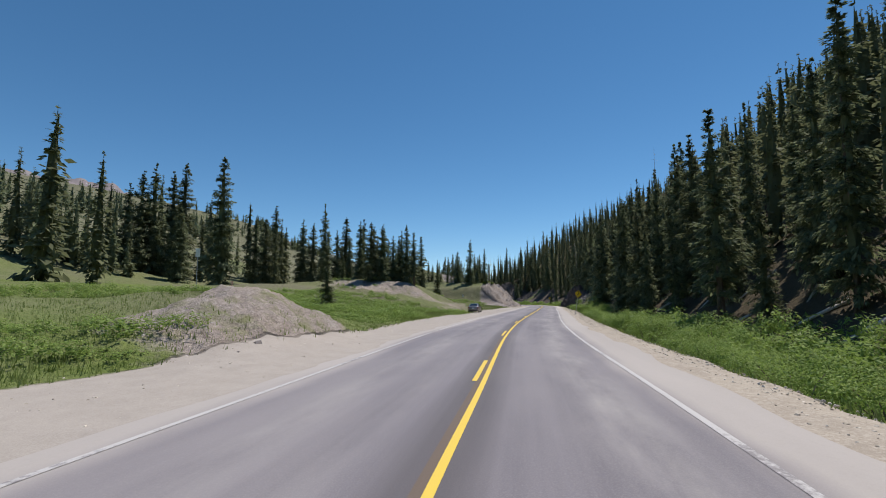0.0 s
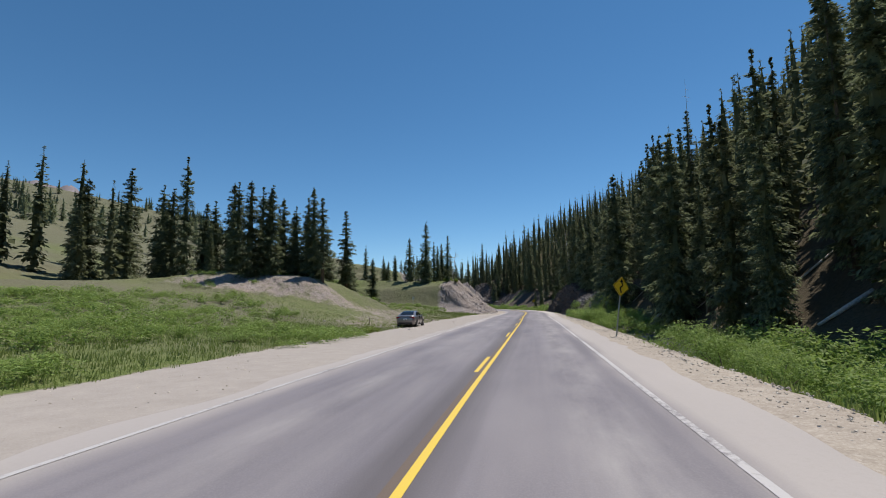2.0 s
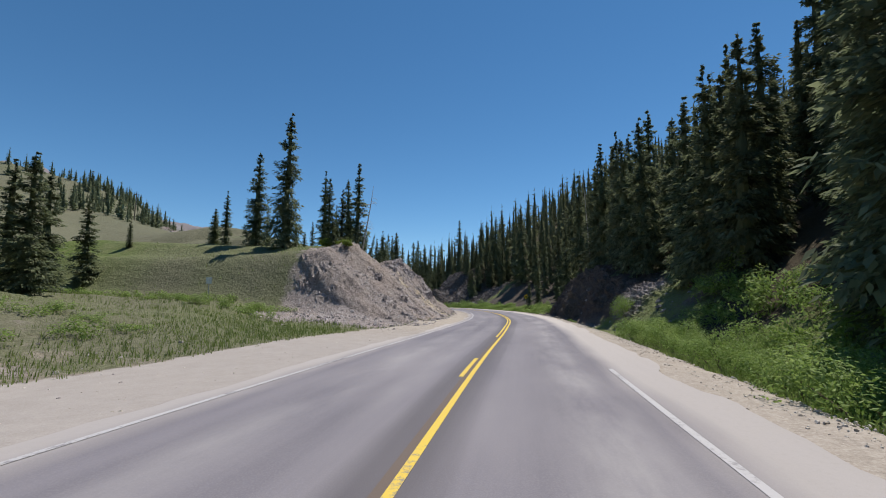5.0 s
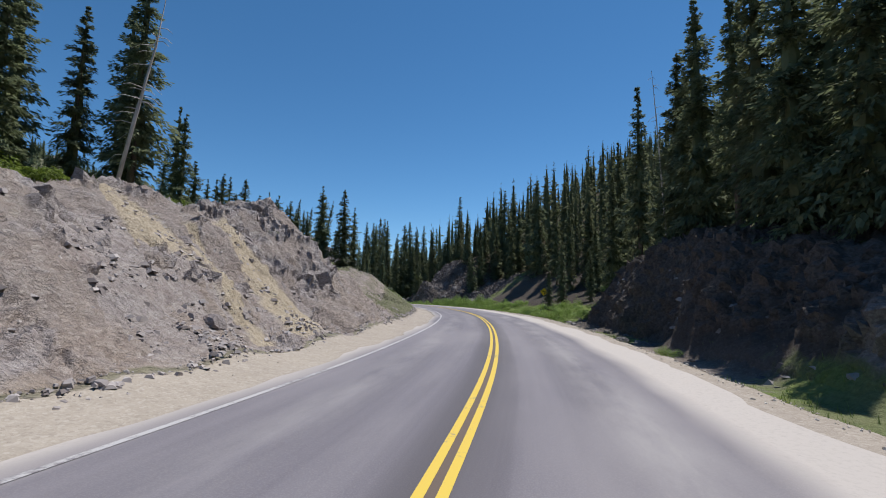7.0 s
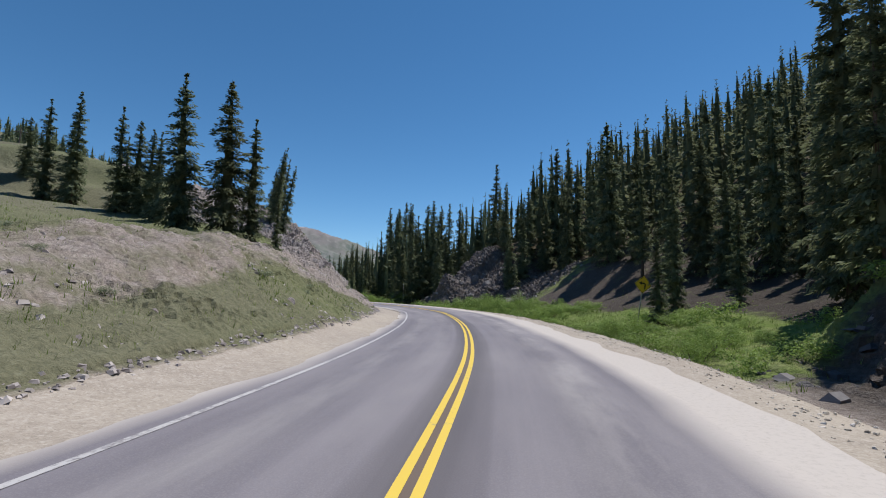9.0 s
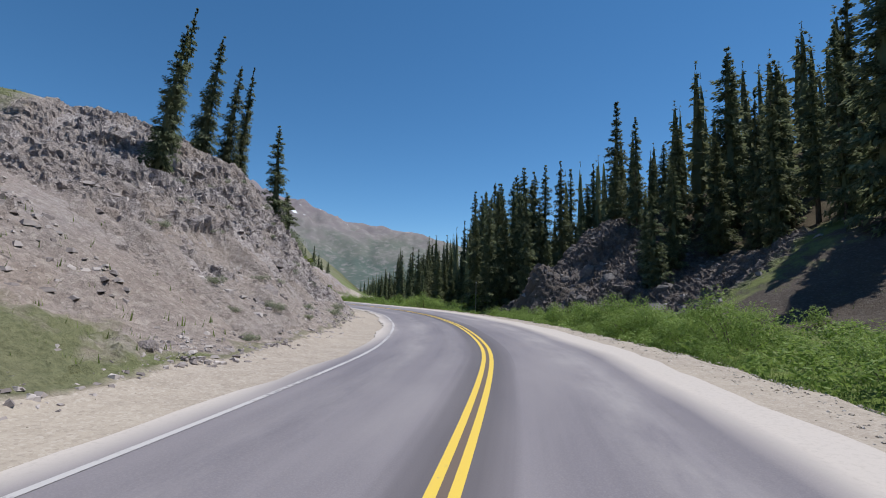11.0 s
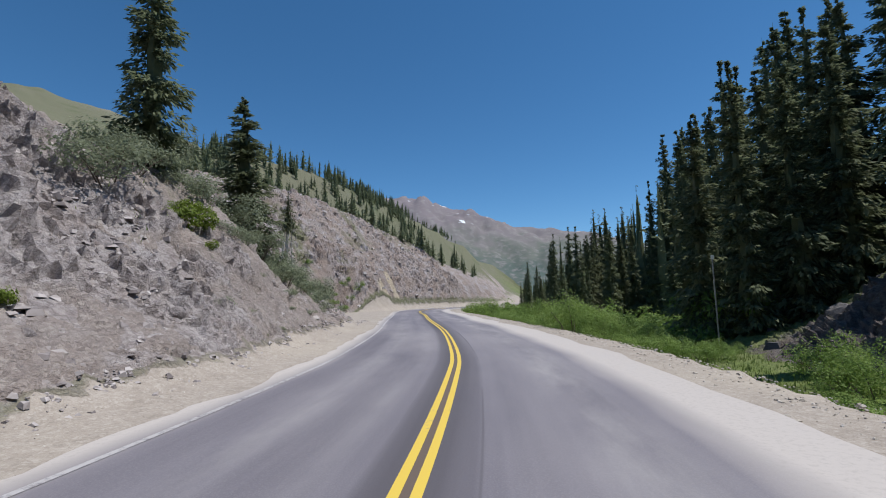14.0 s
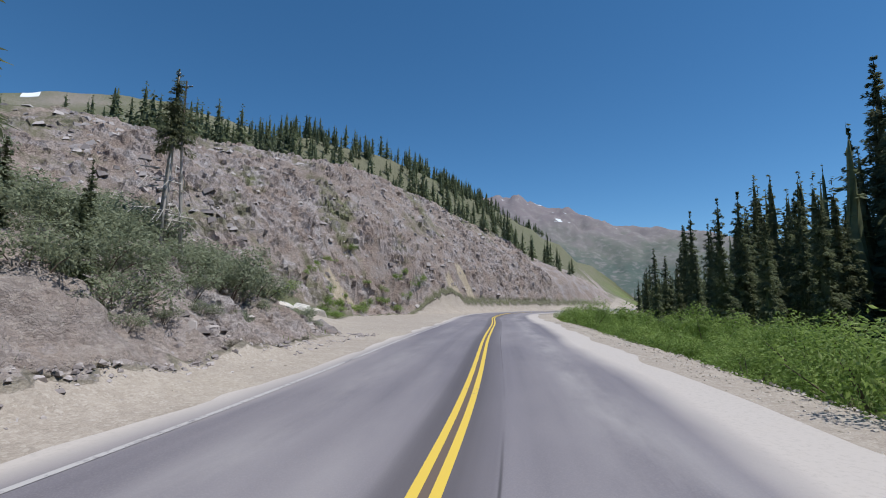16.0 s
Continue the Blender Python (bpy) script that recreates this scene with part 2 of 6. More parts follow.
    h = k.math("ADD", h, k.math("MULTIPLY", facets, k.math("SUBTRACT", 1.0, k.attr("grass"))))
    h = k.math("MULTIPLY", h, k.math("SUBTRACT", 1.0, k.math("MULTIPLY", vmask, 0.95)))
    k.bump(h, 0.9, 0.28)
    return k.m


def glow_through(k, c, share):
    """Thin leaves pass part of the light on."""
    t = k.node("ShaderNodeBsdfTranslucent", Color=c)
    m = k.t.nodes.new("ShaderNodeMixShader")
    m.inputs[0].default_value = share
    k.t.links.new(k.b.outputs[0], m.inputs[1])
    k.t.links.new(t.outputs[0], m.inputs[2])
    k.t.links.new(m.outputs[0], k.t.nodes["Material Output"].inputs["Surface"])


def make_needles():
    k = Mat("spruce_needles", 0.75, 0.2)
    r = k.rnd()
    i = k.island()
    n = k.noise(k.coords(), 1.1, 3)
    c = k.ramp(k.math("ADD", k.math("MULTIPLY", i, 0.4), k.math("MULTIPLY", n, 0.6)),
               [(0.15, (0.068, 0.088, 0.056)), (0.5, (0.175, 0.208, 0.118)), (0.85, (0.32, 0.35, 0.20))])
    c = k.mix(k.math("MULTIPLY", k.step(r, 0.55, 1.0), 0.45), c, (0.115, 0.112, 0.056))
    k.color(c)
    glow_through(k, c, 0.42)
    return k.m


def make_leaf(name, dark, mid, light):
    k = Mat(name, 0.6, 0.25)
    i = k.island()
    n = k.noise(k.coords(), 1.5, 2)
    c = k.ramp(k.math("ADD", k.math("MULTIPLY", i, 0.6), k.math("MULTIPLY", n, 0.4)), [(0.15, dark), (0.5, mid), (0.9, light)])
    c = k.mix(k.math("MULTIPLY", k.rnd(), 0.35), c, tuple(v * 0.7 for v in mid))
    k.color(c)
    glow_through(k, c, 0.45)
    return k.m


def make_rock(name, a, b, c):
    k = Mat(name, 0.9, 0.2)
    p = k.coords()
    f = k.noise(p, 3.0, 6, 0.7)
    g = k.noise(p, 0.8, 3)
    col = k.ramp(f, [(0.28, a), (0.5, b), (0.75, c)])
    col = k.mix(k.math("MULTIPLY", k.rnd(), 0.4), col, tuple(v * 0.75 for v in b))
    col = k.mix(k.step(g, 0.55, 0.75), col, tuple(x * y for x, y in zip(b, (1.15, 0.98, 0.85))))
    k.color(col)
    k.bump(f, 0.8, 0.12)
    return k.m


def make_bark():
    k = Mat("bark", 0.95, 0.1)
    p = k.coords()
    f = k.noise(k.scaled(p, 8, 8, 1.6), 1.0, 4)
    k.color(k.ramp(f, [(0.3, (0.075, 0.058, 0.046)), (0.7, (0.21, 0.175, 0.145))]))
    k.bump(f, 0.7, 0.03)
    return k.m


def make_deadwood():
    k = Mat("dead_wood", 0.9, 0.15)
    p = k.coords()
    f = k.noise(k.scaled(p, 9, 9, 1.2), 1.0, 4)
    k.color(k.ramp(f, [(0.3, (0.34, 0.315, 0.295)), (0.7, (0.68, 0.64, 0.61))]))
    k.bump(f, 0.6, 0.02)
    return k.m


ASPHALT = make_asphalt()
YELLOW = make_paint("yellow_road_paint", (0.76, 0.545, 0.085), 0.36)
WHITE = make_paint("white_road_paint", (0.70, 0.69, 0.69), 0.47, 0.56)
FADED = make_paint("faded_white_road_paint", (0.68, 0.66, 0.65), 0.50, 0.55)
GROUND = make_ground()
NEEDLES = make_needles()
WILLOW = make_leaf("willow_leaves", (0.115, 0.185, 0.040), (0.245, 0.36, 0.085), (0.40, 0.50, 0.18))
SAGE = make_leaf("sage_leaves", (0.145, 0.17, 0.105), (0.27, 0.31, 0.20), (0.41, 0.45, 0.31))
BROOM = make_leaf("bright_shrub_leaves", (0.085, 0.125, 0.018), (0.18, 0.25, 0.038), (0.29, 0.36, 0.075))
GRASS = make_leaf("grass_blades", (0.105, 0.160, 0.036), (0.20, 0.27, 0.075), (0.33, 0.37, 0.15))
ROCK = make_rock("purple_grey_rock", (0.16, 0.138, 0.14), (0.31, 0.275, 0.272), (0.47, 0.43, 0.42))
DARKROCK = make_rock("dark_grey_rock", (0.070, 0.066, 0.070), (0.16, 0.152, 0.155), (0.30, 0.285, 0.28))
BARK = make_bark()
DEADWOOD = make_deadwood()
STEEL = plain("galvanised_steel", (0.45, 0.45, 0.45), 0.45, 0.5, 0.7)
SIGN_YELLOW = plain("yellow_sign_sheet", (0.78, 0.50, 0.03), 0.4, 0.5, 0.0, 0.05)
SIGN_BLACK = plain("black_sign_sheet", (0.012, 0.012, 0.012), 0.5)
SIGN_WHITE = plain("white_sign_sheet", (0.78, 0.78, 0.76), 0.45)
PALE_POST = plain("pale_post", (0.66, 0.43, 0.31), 0.7)
WOOD_POLE = plain("weathered_pole", (0.16, 0.125, 0.10), 0.9, 0.1)


# ---------------------------------------------------------------- the road's line
CENTRE = [(-240, -1500), (-40, -260), (-14, -90), (-6.7, -45.01), (-2.26, -12.01), (-0.76, 0.49), (0.66, 9.08), (2.65, 20.77), (5.52, 34.85), (10.22, 54.99), (14.8, 74.38),
          (19.28, 94.01), (22.8, 108.52), (25.68, 121.79), (27.52, 135), (28.33, 145.8), (28.51, 154), (27.81, 166.02), (25.79, 179.59), (24.53, 184.13), (22.07, 190.68), (20.41, 194.33), (17.01, 200.89), (12.17, 208.25),
          (10.53, 210.49), (3.77, 218.51), (-6.43, 229.36), (-15, 238.7), (-26.5, 251), (-35, 263), (-39.6, 277), (-41.5, 292), (-46, 310), (-58, 335), (-108, 425), (-900, 1850)]


def catmull(points, step=1.0):
    out = []
    p = np.array(points, float)
    for i in range(1, len(p) - 2):
        a, b, c, d = p[i - 1:i + 3]
        ln = np.linalg.norm(c - b)
        k = np.array([0, np.linalg.norm(b - a) ** 0.5, 0, 0])
        k[2] = k[1] + ln ** 0.5
        k[3] = k[2] + np.linalg.norm(d - c) ** 0.5
        n = max(2, int(ln / step))
        for t in np.linspace(k[1], k[2], n, endpoint=False):
            a1 = (k[1] - t) / k[1] * a + t / k[1] * b
            a2 = (k[2] - t) / (k[2] - k[1]) * b + (t - k[1]) / (k[2] - k[1]) * c
            a3 = (k[3] - t) / (k[3] - k[2]) * c + (t - k[2]) / (k[3] - k[2]) * d
            b1 = (k[2] - t) / k[2] * a1 + t / k[2] * a2
            b2 = (k[3] - t) / (k[3] - k[1]) * a2 + (t - k[1]) / (k[3] - k[1]) * a3
            out.append((k[2] - t) / (k[2] - k[1]) * b1 + (t - k[1]) / (k[2] - k[1]) * b2)
    return np.array(out)


LINE = catmull(CENTRE)
LINE = np.vstack([CENTRE[0], LINE, CENTRE[-1]])
seg = np.linalg.norm(np.diff(LINE, axis=0), axis=1)
ARC = np.concatenate([[0], np.cumsum(seg)])
ARC -= ARC[np.argmin(np.hypot(LINE[:, 0] + 0.85, LINE[:, 1] - 0.5))]


def on_road(s, d):
    """World x, y of the place s metres along the road and d metres to its right."""
    s, d = np.asarray(s, float), np.asarray(d, float)
    x, y = np.interp(s, ARC, LINE[:, 0]), np.interp(s, ARC, LINE[:, 1])
    hx, hy = np.interp(s + 1.2, ARC, LINE[:, 0]) - np.interp(s - 1.2, ARC, LINE[:, 0]), np.interp(s + 1.2, ARC, LINE[:, 1]) - np.interp(s - 1.2, ARC, LINE[:, 1])
    n = np.hypot(hx, hy)
    return x + d * hy / n, y - d * hx / n


def to_road(x, y):
    """s and d of world places."""
    x, y = np.atleast_1d(np.asarray(x, float)), np.atleast_1d(np.asarray(y, float))
    s_out, d_out = np.empty(len(x)), np.empty(len(x))
    a, b = LINE[:-1], LINE[1:]
    u = (b - a) / seg[:, None]
    for i in range(0, len(x), 4000):
        px, py = x[i:i + 4000, None], y[i:i + 4000, None]
        wx, wy = px - a[None, :, 0], py - a[None, :, 1]
        t = np.clip(wx * u[:, 0] + wy * u[:, 1], 0, seg)
        ex, ey = wx - t * u[:, 0], wy - t * u[:, 1]
        q = ex * ex + ey * ey
        j = q.argmin(1)
        r = np.arange(len(j))
        cr = u[j, 1] * wx[r, j] - u[j, 0] * wy[r, j]
        s_out[i:i + 4000] = ARC[j] + t[r, j]
        d_out[i:i + 4000] = np.sqrt(q[r, j]) * np.where(cr >= 0, 1, -1)
    return s_out, d_out


# ---------------------------------------------------------------- lie of the land: cross-sections (distance from the centre line, height)
LEFT = [
    (-80, (8.6, -.1), (10, .1), (16, .5), (30, 1.6), (45, 3.2), (70, 10)),
    (7, (8.3, -.1), (10, .1), (16, .5), (30, 1.7), (45, 3.3), (70, 10)),
    (14.5, (6.3, -.05), (8, .35), (16, .6), (30, 1.8), (45, 3.4), (70, 10)),
    (22, (6.6, -.05), (8.5, .3), (16, .6), (30, 1.9), (45, 3.5), (70, 10)),
    (34, (8.3, -.1), (10, .1), (16, .6), (30, 2.0), (45, 3.6), (70, 10)),
    (45, (8.6, -.1), (10, .1), (16, .6), (30, 2.0), (45, 3.6), (70, 10)),
    (78, (10.2, -.42), (13, -.2), (18, .6), (24, 2.2), (40, 4.2), (70, 10)),
    (92, (9.0, -.25), (13, .1), (18, 1.3), (24, 4.2), (40, 5.4), (70, 10)),
    (104, (7.5, 0), (12, .5), (18, 1.0), (26, 1.8), (40, 1.9), (70, 3)),
    (112, (6.4, 0), (9, .3), (13, .8), (18, 1.4), (30, 1.8), (70, 3)),
    (116.5, (5.4, .05), (7.5, 1.1), (10.5, 3.6), (13, 5.2), (18, 5.0), (60, 5)),
    (121, (5.1, .05), (7, 1.3), (10, 4.1), (12, 6.0), (18, 6.0), (60, 8)),
    (124.5, (5.0, .05), (7, 1.0), (10, 3.3), (12.5, 4.6), (18, 5.0), (60, 8)),
    (129, (5.0, .05), (7.2, .9), (10, 3.6), (12.5, 4.8), (18, 5.2), (60, 8)),
    (133.5, (5.0, .05), (7.4, 1.2), (10, 3.6), (12.2, 4.6), (18, 4.8), (60, 8)),
    (136.8, (5.0, .05), (7.4, 1.4), (9.8, 4.3), (12, 6.2), (18, 5.2), (60, 8)),
    (141, (5.0, .05), (7.4, 1.2), (8.9, 2.6), (12, 3.3), (18, 3.6), (60, 8)),
    (152, (5.0, .05), (7.5, 1.2), (10, 2.4), (13, 3.0), (18, 3.3), (60, 8)),
    (160, (5.0, .05), (7.2, 1.6), (9.4, 3.0), (12, 3.7), (18, 3.9), (60, 9)),
    (168, (5.1, .05), (7.5, 1.5), (9.8, 3.3), (12.8, 4.5), (18, 4.5), (60, 12)),
    (178, (5.2, .05), (8, 1.1), (10.5, 3.1), (13.5, 5.2), (18, 6.2), (60, 11)),
    (186, (5.2, .05), (8, 1.6), (10.5, 3.4), (13.5, 4.9), (19, 6.0), (60, 13)),
    (192, (5.3, .05), (7.4, 1.6), (10, 4.2), (13.5, 6.4), (19, 8.0), (60, 16)),
    (200, (5.4, .05), (7.3, 1.8), (10, 5.4), (13, 8.7), (18, 11.2), (60, 19)),
    (212, (5.4, .05), (7.4, 1.8), (10, 5.2), (13, 8.5), (18, 11.3), (60, 20)),
    (217, (5.4, .05), (7.2, 1.9), (10, 5.1), (13, 8.1), (18, 10.6), (60, 22)),
    (222, (5.4, .1), (7.2, 1.7), (9.4, 4.4), (12.2, 7.4), (18, 9.2), (60, 27)),
    (228, (5.4, .1), (7.0, 1.5), (8.8, 3.0), (10.6, 4.7), (17, 7.0), (60, 27)),
    (236, (5.5, .1), (7.8, 1.4), (10, 2.8), (16, 4.2), (26, 9), (60, 26)),
    (241, (5.8, .1), (7.8, 1.1), (9.6, 2.0), (14, 2.8), (24, 7), (60, 26)),
    (246, (11, .1), (13, .5), (17, 1.1), (22, 4), (30, 10), (60, 26)),
    (265, (12.5, .1), (15, 1), (17, 4.8), (21, 9.5), (30, 16.2), (60, 28)),
    (285, (5.6, .1), (6.4, 2.5), (8, 6), (12, 11.5), (20, 20.2), (60, 30)),
    (340, (5.6, .1), (6.6, 2.5), (8.5, 5.5), (12, 8.5), (20, 12), (60, 24)),
]
RIGHT = [
    (-80, (5.3, -.1), (6.5, -.8), (9, -1.3), (14, -1.0), (20, 3.0), (60, 35)),
    (50, (6, -.1), (7.1, -.8), (9, -1.4), (13, -1.2), (19, 3.0), (60, 36)),
    (75, (6.2, -.1), (7.3, -.9), (9, -1.6), (12.5, -1.4), (17, 2.5), (60, 38)),
    (108, (5.6, -.1), (6.7, -.6), (9, -1.0), (12, .5), (16, 4.0), (60, 40)),
    (118, (5.3, -.1), (6.5, -.7), (9, -.9), (12, 1.4), (16, 4.0), (60, 39)),
    (130, (5.3, -.1), (6.5, -.8), (9, -.8), (12.2, 3.0), (17, 4.9), (60, 36)),
    (143, (5.6, -.1), (6.7, -.6), (9.2, -.7), (12.0, 5.3), (18, 7.4), (60, 34)),
    (152, (5.9, -.1), (7, -.6), (9.2, -.5), (11.8, 4.2), (18, 6.0), (60, 31)),
    (157, (6.2, -.1), (7.3, -.6), (10.0, -.3), (13.5, 3.0), (20, 4.6), (60, 29)),
    (163, (6.2, -.1), (7.3, -.5), (12, .5), (18, 2.0), (26, 5.0), (60, 27)),
    (180, (6.2, -.1), (7.3, -.6), (13, .6), (24, 3.2), (34, 8.0), (60, 24)),
    (196, (6.2, -.1), (7.3, -.8), (11, -.8), (15, .5), (24, 6.0), (60, 24)),
    (203, (6.2, -.1), (7.3, -.8), (12.0, -.7), (16, .9), (24, 4.8), (60, 24)),
    (209, (6.2, -.1), (7.3, -.9), (12.0, -.7), (14.6, 1.6), (22, 5.0), (60, 24)),
    (214.5, (6.2, -.1), (7.3, -.9), (11.5, -.8), (13.6, 2.2), (21.5, 8.0), (60, 25)),
    (220, (6.2, -.1), (7.3, -.9), (12, -.9), (15, .9), (24, 6.4), (60, 22)),
    (228, (6.2, -.1), (7.3, -.9), (12, -1.0), (17, 0.0), (26, 3.0), (60, 15)),
    (245, (6.2, -.1), (7.3, -1.1), (12, -1.4), (20, -1.4), (32, -1), (60, 1)),
    (340, (6.2, -.1), (7.3, -1.1), (12, -1.4), (20, -1.4), (32, -1), (60, 1)),
]


def lattice(ix, iy, seed):
    h = (ix.astype(np.int64) * 374761393 + iy.astype(np.int64) * 668265263 + seed * 1442695041) & 0xFFFFFFFF
    h = ((h ^ (h >> 13)) * 1274126177) & 0xFFFFFFFF
    return ((h ^ (h >> 16)) & 0xFFFF) / 65535.0


def value_noise(x, y, scale, seed):
    x, y = np.asarray(x) / scale, np.asarray(y) / scale
    ix, iy = np.floor(x), np.floor(y)
    fx, fy = x - ix, y - iy
    fx, fy = fx * fx * (3 - 2 * fx), fy * fy * (3 - 2 * fy)
    a, b, c, d = (lattice(ix + i, iy + j, seed) for i, j in ((0, 0), (1, 0), (0, 1), (1, 1)))
    return (a * (1 - fx) + b * fx) * (1 - fy) + (c * (1 - fx) + d * fx) * fy - 0.5


def fbm(x, y, scale, seed, octaves=4, gain=0.5):
    out, amp = 0, 1.0
    for i in range(octaves):
        out = out + amp * value_noise(x, y, scale / 2 ** i, seed + i * 17)
        amp *= gain
    return out


def section(table, s, dist):
    st = np.array([r[0] for r in table], float)
    pts = np.array([r[1:] for r in table], float)           # stations, points, (d, z)
    s = np.clip(s, st[0], st[-1])
    j = np.clip(np.searchsorted(st, s) - 1, 0, len(st) - 2)
    f = (s - st[j]) / (st[j + 1] - st[j])
    f = f * f * (3 - 2 * f)
    p = pts[j] * (1 - f)[:, None, None] + pts[j + 1] * f[:, None, None]
    z = np.interp(dist, [0, 3.5], [-0.10, -0.10])
    prev_d, prev_z = np.full(len(s), 3.9), np.full(len(s), -0.06)
    z = np.where(dist < 3.9, -0.06, z)
    for i in range(6):
        d1, z1 = p[:, i, 0], p[:, i, 1]
        t = np.clip((dist - prev_d) / np.maximum(d1 - prev_d, 0.01), 0, 1)
        z = np.where(dist > prev_d, prev_z + (z1 - prev_z) * t, z)
        prev_d, prev_z = d1, z1
    return z, prev_d, prev_z


def smooth(a, b, v):
    t = np.clip((v - a) / (b - a), 0, 1)
    return t * t * (3 - 2 * t)


def bell(x, y, cx, cy, rx, ry=None, turn=0.0):
    ry = ry or rx
    c, s = math.cos(turn), math.sin(turn)
    dx, dy = x - cx, y - cy
    return np.exp(-(((dx * c + dy * s) / rx) ** 2 + ((-dx * s + dy * c) / ry) ** 2))


def land(x, y, rough=True):
    """Height and surface masks of the ground at world places."""
    x, y = np.atleast_1d(np.asarray(x, float)), np.atleast_1d(np.asarray(y, float))
    s, d = to_road(x, y)
    dist = np.abs(d)
    wob = value_noise(x, y, 7, 5) * 1.4 * smooth(5.5, 9, dist)
    zl, el, hl = section(LEFT, s, dist + wob)
    zr, er, hr = section(RIGHT, s, dist + wob)
    zr = zr + np.clip(dist - er, 0, 70) * np.interp(s, [200, 225, 245], [.62, .4, .12])
    right = d > 0
    u = np.maximum(0, -x + 0.25 * (np.minimum(y, 235) - 120) - 0.3 * np.maximum(0, y - 290) - 28)
    hill = 2.5 + 100 * (1 - np.exp(-u * np.interp(y, [130, 205, 235, 262], [.34, .33, .37, .50]) / 100))
    w = smooth(34, 66, dist)
    zl = zl * (1 - w) + hill * w
    z = np.where(right, zr, zl)
    # mounds beside the lay-by, the outcrop across the creek
    z = z + 1.6 * bell(x, y, -8.6, 19.8, 3.0, 5.5, 0.25) + 1.1 * bell(x, y, -15, 28, 5, 5)
    z = z + 0.7 * bell(x, y, -20.6, 226.4, 2.0, 3.0)
    z = z + 1.5 * bell(x, y, -16, 91, 10, 5.5) + 0.8 * bell(x, y, -6.5, 89.5, 3.5, 3)
    z = z + np.where(right, 0.9 * bell(x, y, 29.0, 220.5, 3.2, 3.2) + 0.8 * bell(x, y, 33.6, 219, 4, 3) + 1.6 * bell(x, y, 23.4, 216.0, 1.8, 1.8), 0)
    # rolling land far off
    far = smooth(160, 420, dist)
    z = z + far * (16 * fbm(x, y, 240, 41, 4) + 165 * bell(x, y, -760, 330, 300, 380) + 90 * bell(x, y, -1400, 900, 500, 600) + 60 * bell(x, y, 700, 1400, 500, 800))
    # what covers it
    def tab(st, v):
        return np.interp(s, st, v)
    edge_l = tab([r[0] for r in LEFT], [r[1][0] for r in LEFT])
    edge_r = tab([r[0] for r in RIGHT], [r[1][0] for r in RIGHT])
    edge = np.where(right, edge_r + 0.25, edge_l + 0.2)
    gravel = smooth(0.6, -0.3, dist - edge)
    cut = np.where(right,
                   smooth(121, 129, s) * smooth(160, 154, s) * smooth(9.0, 9.8, dist) * smooth(15, 13, dist)
                   + smooth(196, 200, s) * smooth(226, 219, s) * smooth(11.2, 12.4, dist + 2 * value_noise(x, y, 3, 97)) * smooth(27, 24, dist),
                   smooth(105, 111, s) * smooth(246, 240, s) * smooth(edge_l, edge_l + .8, dist)
                   * smooth(tab([118, 150, 178, 190, 214, 226, 236], [17, 15, 17, 26, 30, 44, 46]), tab([118, 150, 178, 190, 214, 226, 236], [12.5, 12, 13.5, 19, 22, 36, 38]), dist)
                   + smooth(240, 246, s) * smooth(np.maximum(edge_l, 17 - .4 * np.abs(s - 252)), np.maximum(edge_l, 17 - .4 * np.abs(s - 252)) + 1.5, dist) * smooth(46, 36, dist))
    mounds = 1.9 * bell(x, y, -7.6, 18.6, 4.2, 7.0, 0.25) + 0.9 * bell(x, y, -6.5, 88.0, 9, 4.5) + 0.8 * bell(x, y, -18, 87, 9, 4)
    rock = 0.22 * np.clip(mounds * 1.4 - 0.3, 0, 1) + np.clip(cut, 0, 1) * np.where(right, 1.0, tab([118, 126, 134, 140, 152, 178, 186, 212, 222, 262], [.55, .8, .9, .45, .25, .4, 1, 1, .85, .9]))
    rock = rock * np.where(right, 1, 1 - 0.75 * smooth(176, 180, s) * smooth(201, 194, s) * smooth(9.6 - 0.12 * (s - 180), 7.8 - 0.12 * (s - 180), dist + 2.5 * value_noise(x, y, 5, 94)))
    bare = np.clip(cut * np.where(right, 1, (1 - tab([139, 147, 174, 182], [0, 1, 1, 0]) * (1 - 0.56 * smooth(7.2, 8.8, dist + 2.2 * value_noise(x, y, 4, 93)) * smooth(13.2, 11.8, dist)))) + 0.6 * np.clip(mounds * 1.5 - 0.35, 0, 1), 0, 1)
    grass = np.clip(1 - bare, 0, 1)
    grass = np.maximum(grass, np.where(right, 0, smooth(208, 220, s) * tab([240, 248], [1, .62]) * smooth(6.5, 14, dist) * (0.46 + 1.0 * fbm(x, y, 5, 57, 4)).clip(0, .85)))
    grass = grass * (1 - 0.88 * np.where(right, (smooth(104, 110, s) - 0.8 * smooth(118.5, 121.5, s) * smooth(130, 126.5, s)) * smooth(160, 154, s) * (0.75 + 1.2 * value_noise(x, y, 3.5, 98)).clip(0, 1), 0))
    grass = grass * (1 - 0.7 * np.where(right, smooth(156, 162, s) * smooth(200, 194, s) * smooth(12, 15.5, dist + 3 * value_noise(x, y, 5, 99)), 0))
    # tan scree beyond the lay-by
    grass = grass * (1 - 0.5 * np.where(right, 0, smooth(62, 75, s) * smooth(103, 92, s) * smooth(22, 15, dist)))
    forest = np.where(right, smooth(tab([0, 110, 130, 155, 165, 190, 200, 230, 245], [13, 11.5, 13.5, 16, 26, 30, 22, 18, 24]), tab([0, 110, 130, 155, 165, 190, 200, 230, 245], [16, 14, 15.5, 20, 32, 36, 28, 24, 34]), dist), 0)
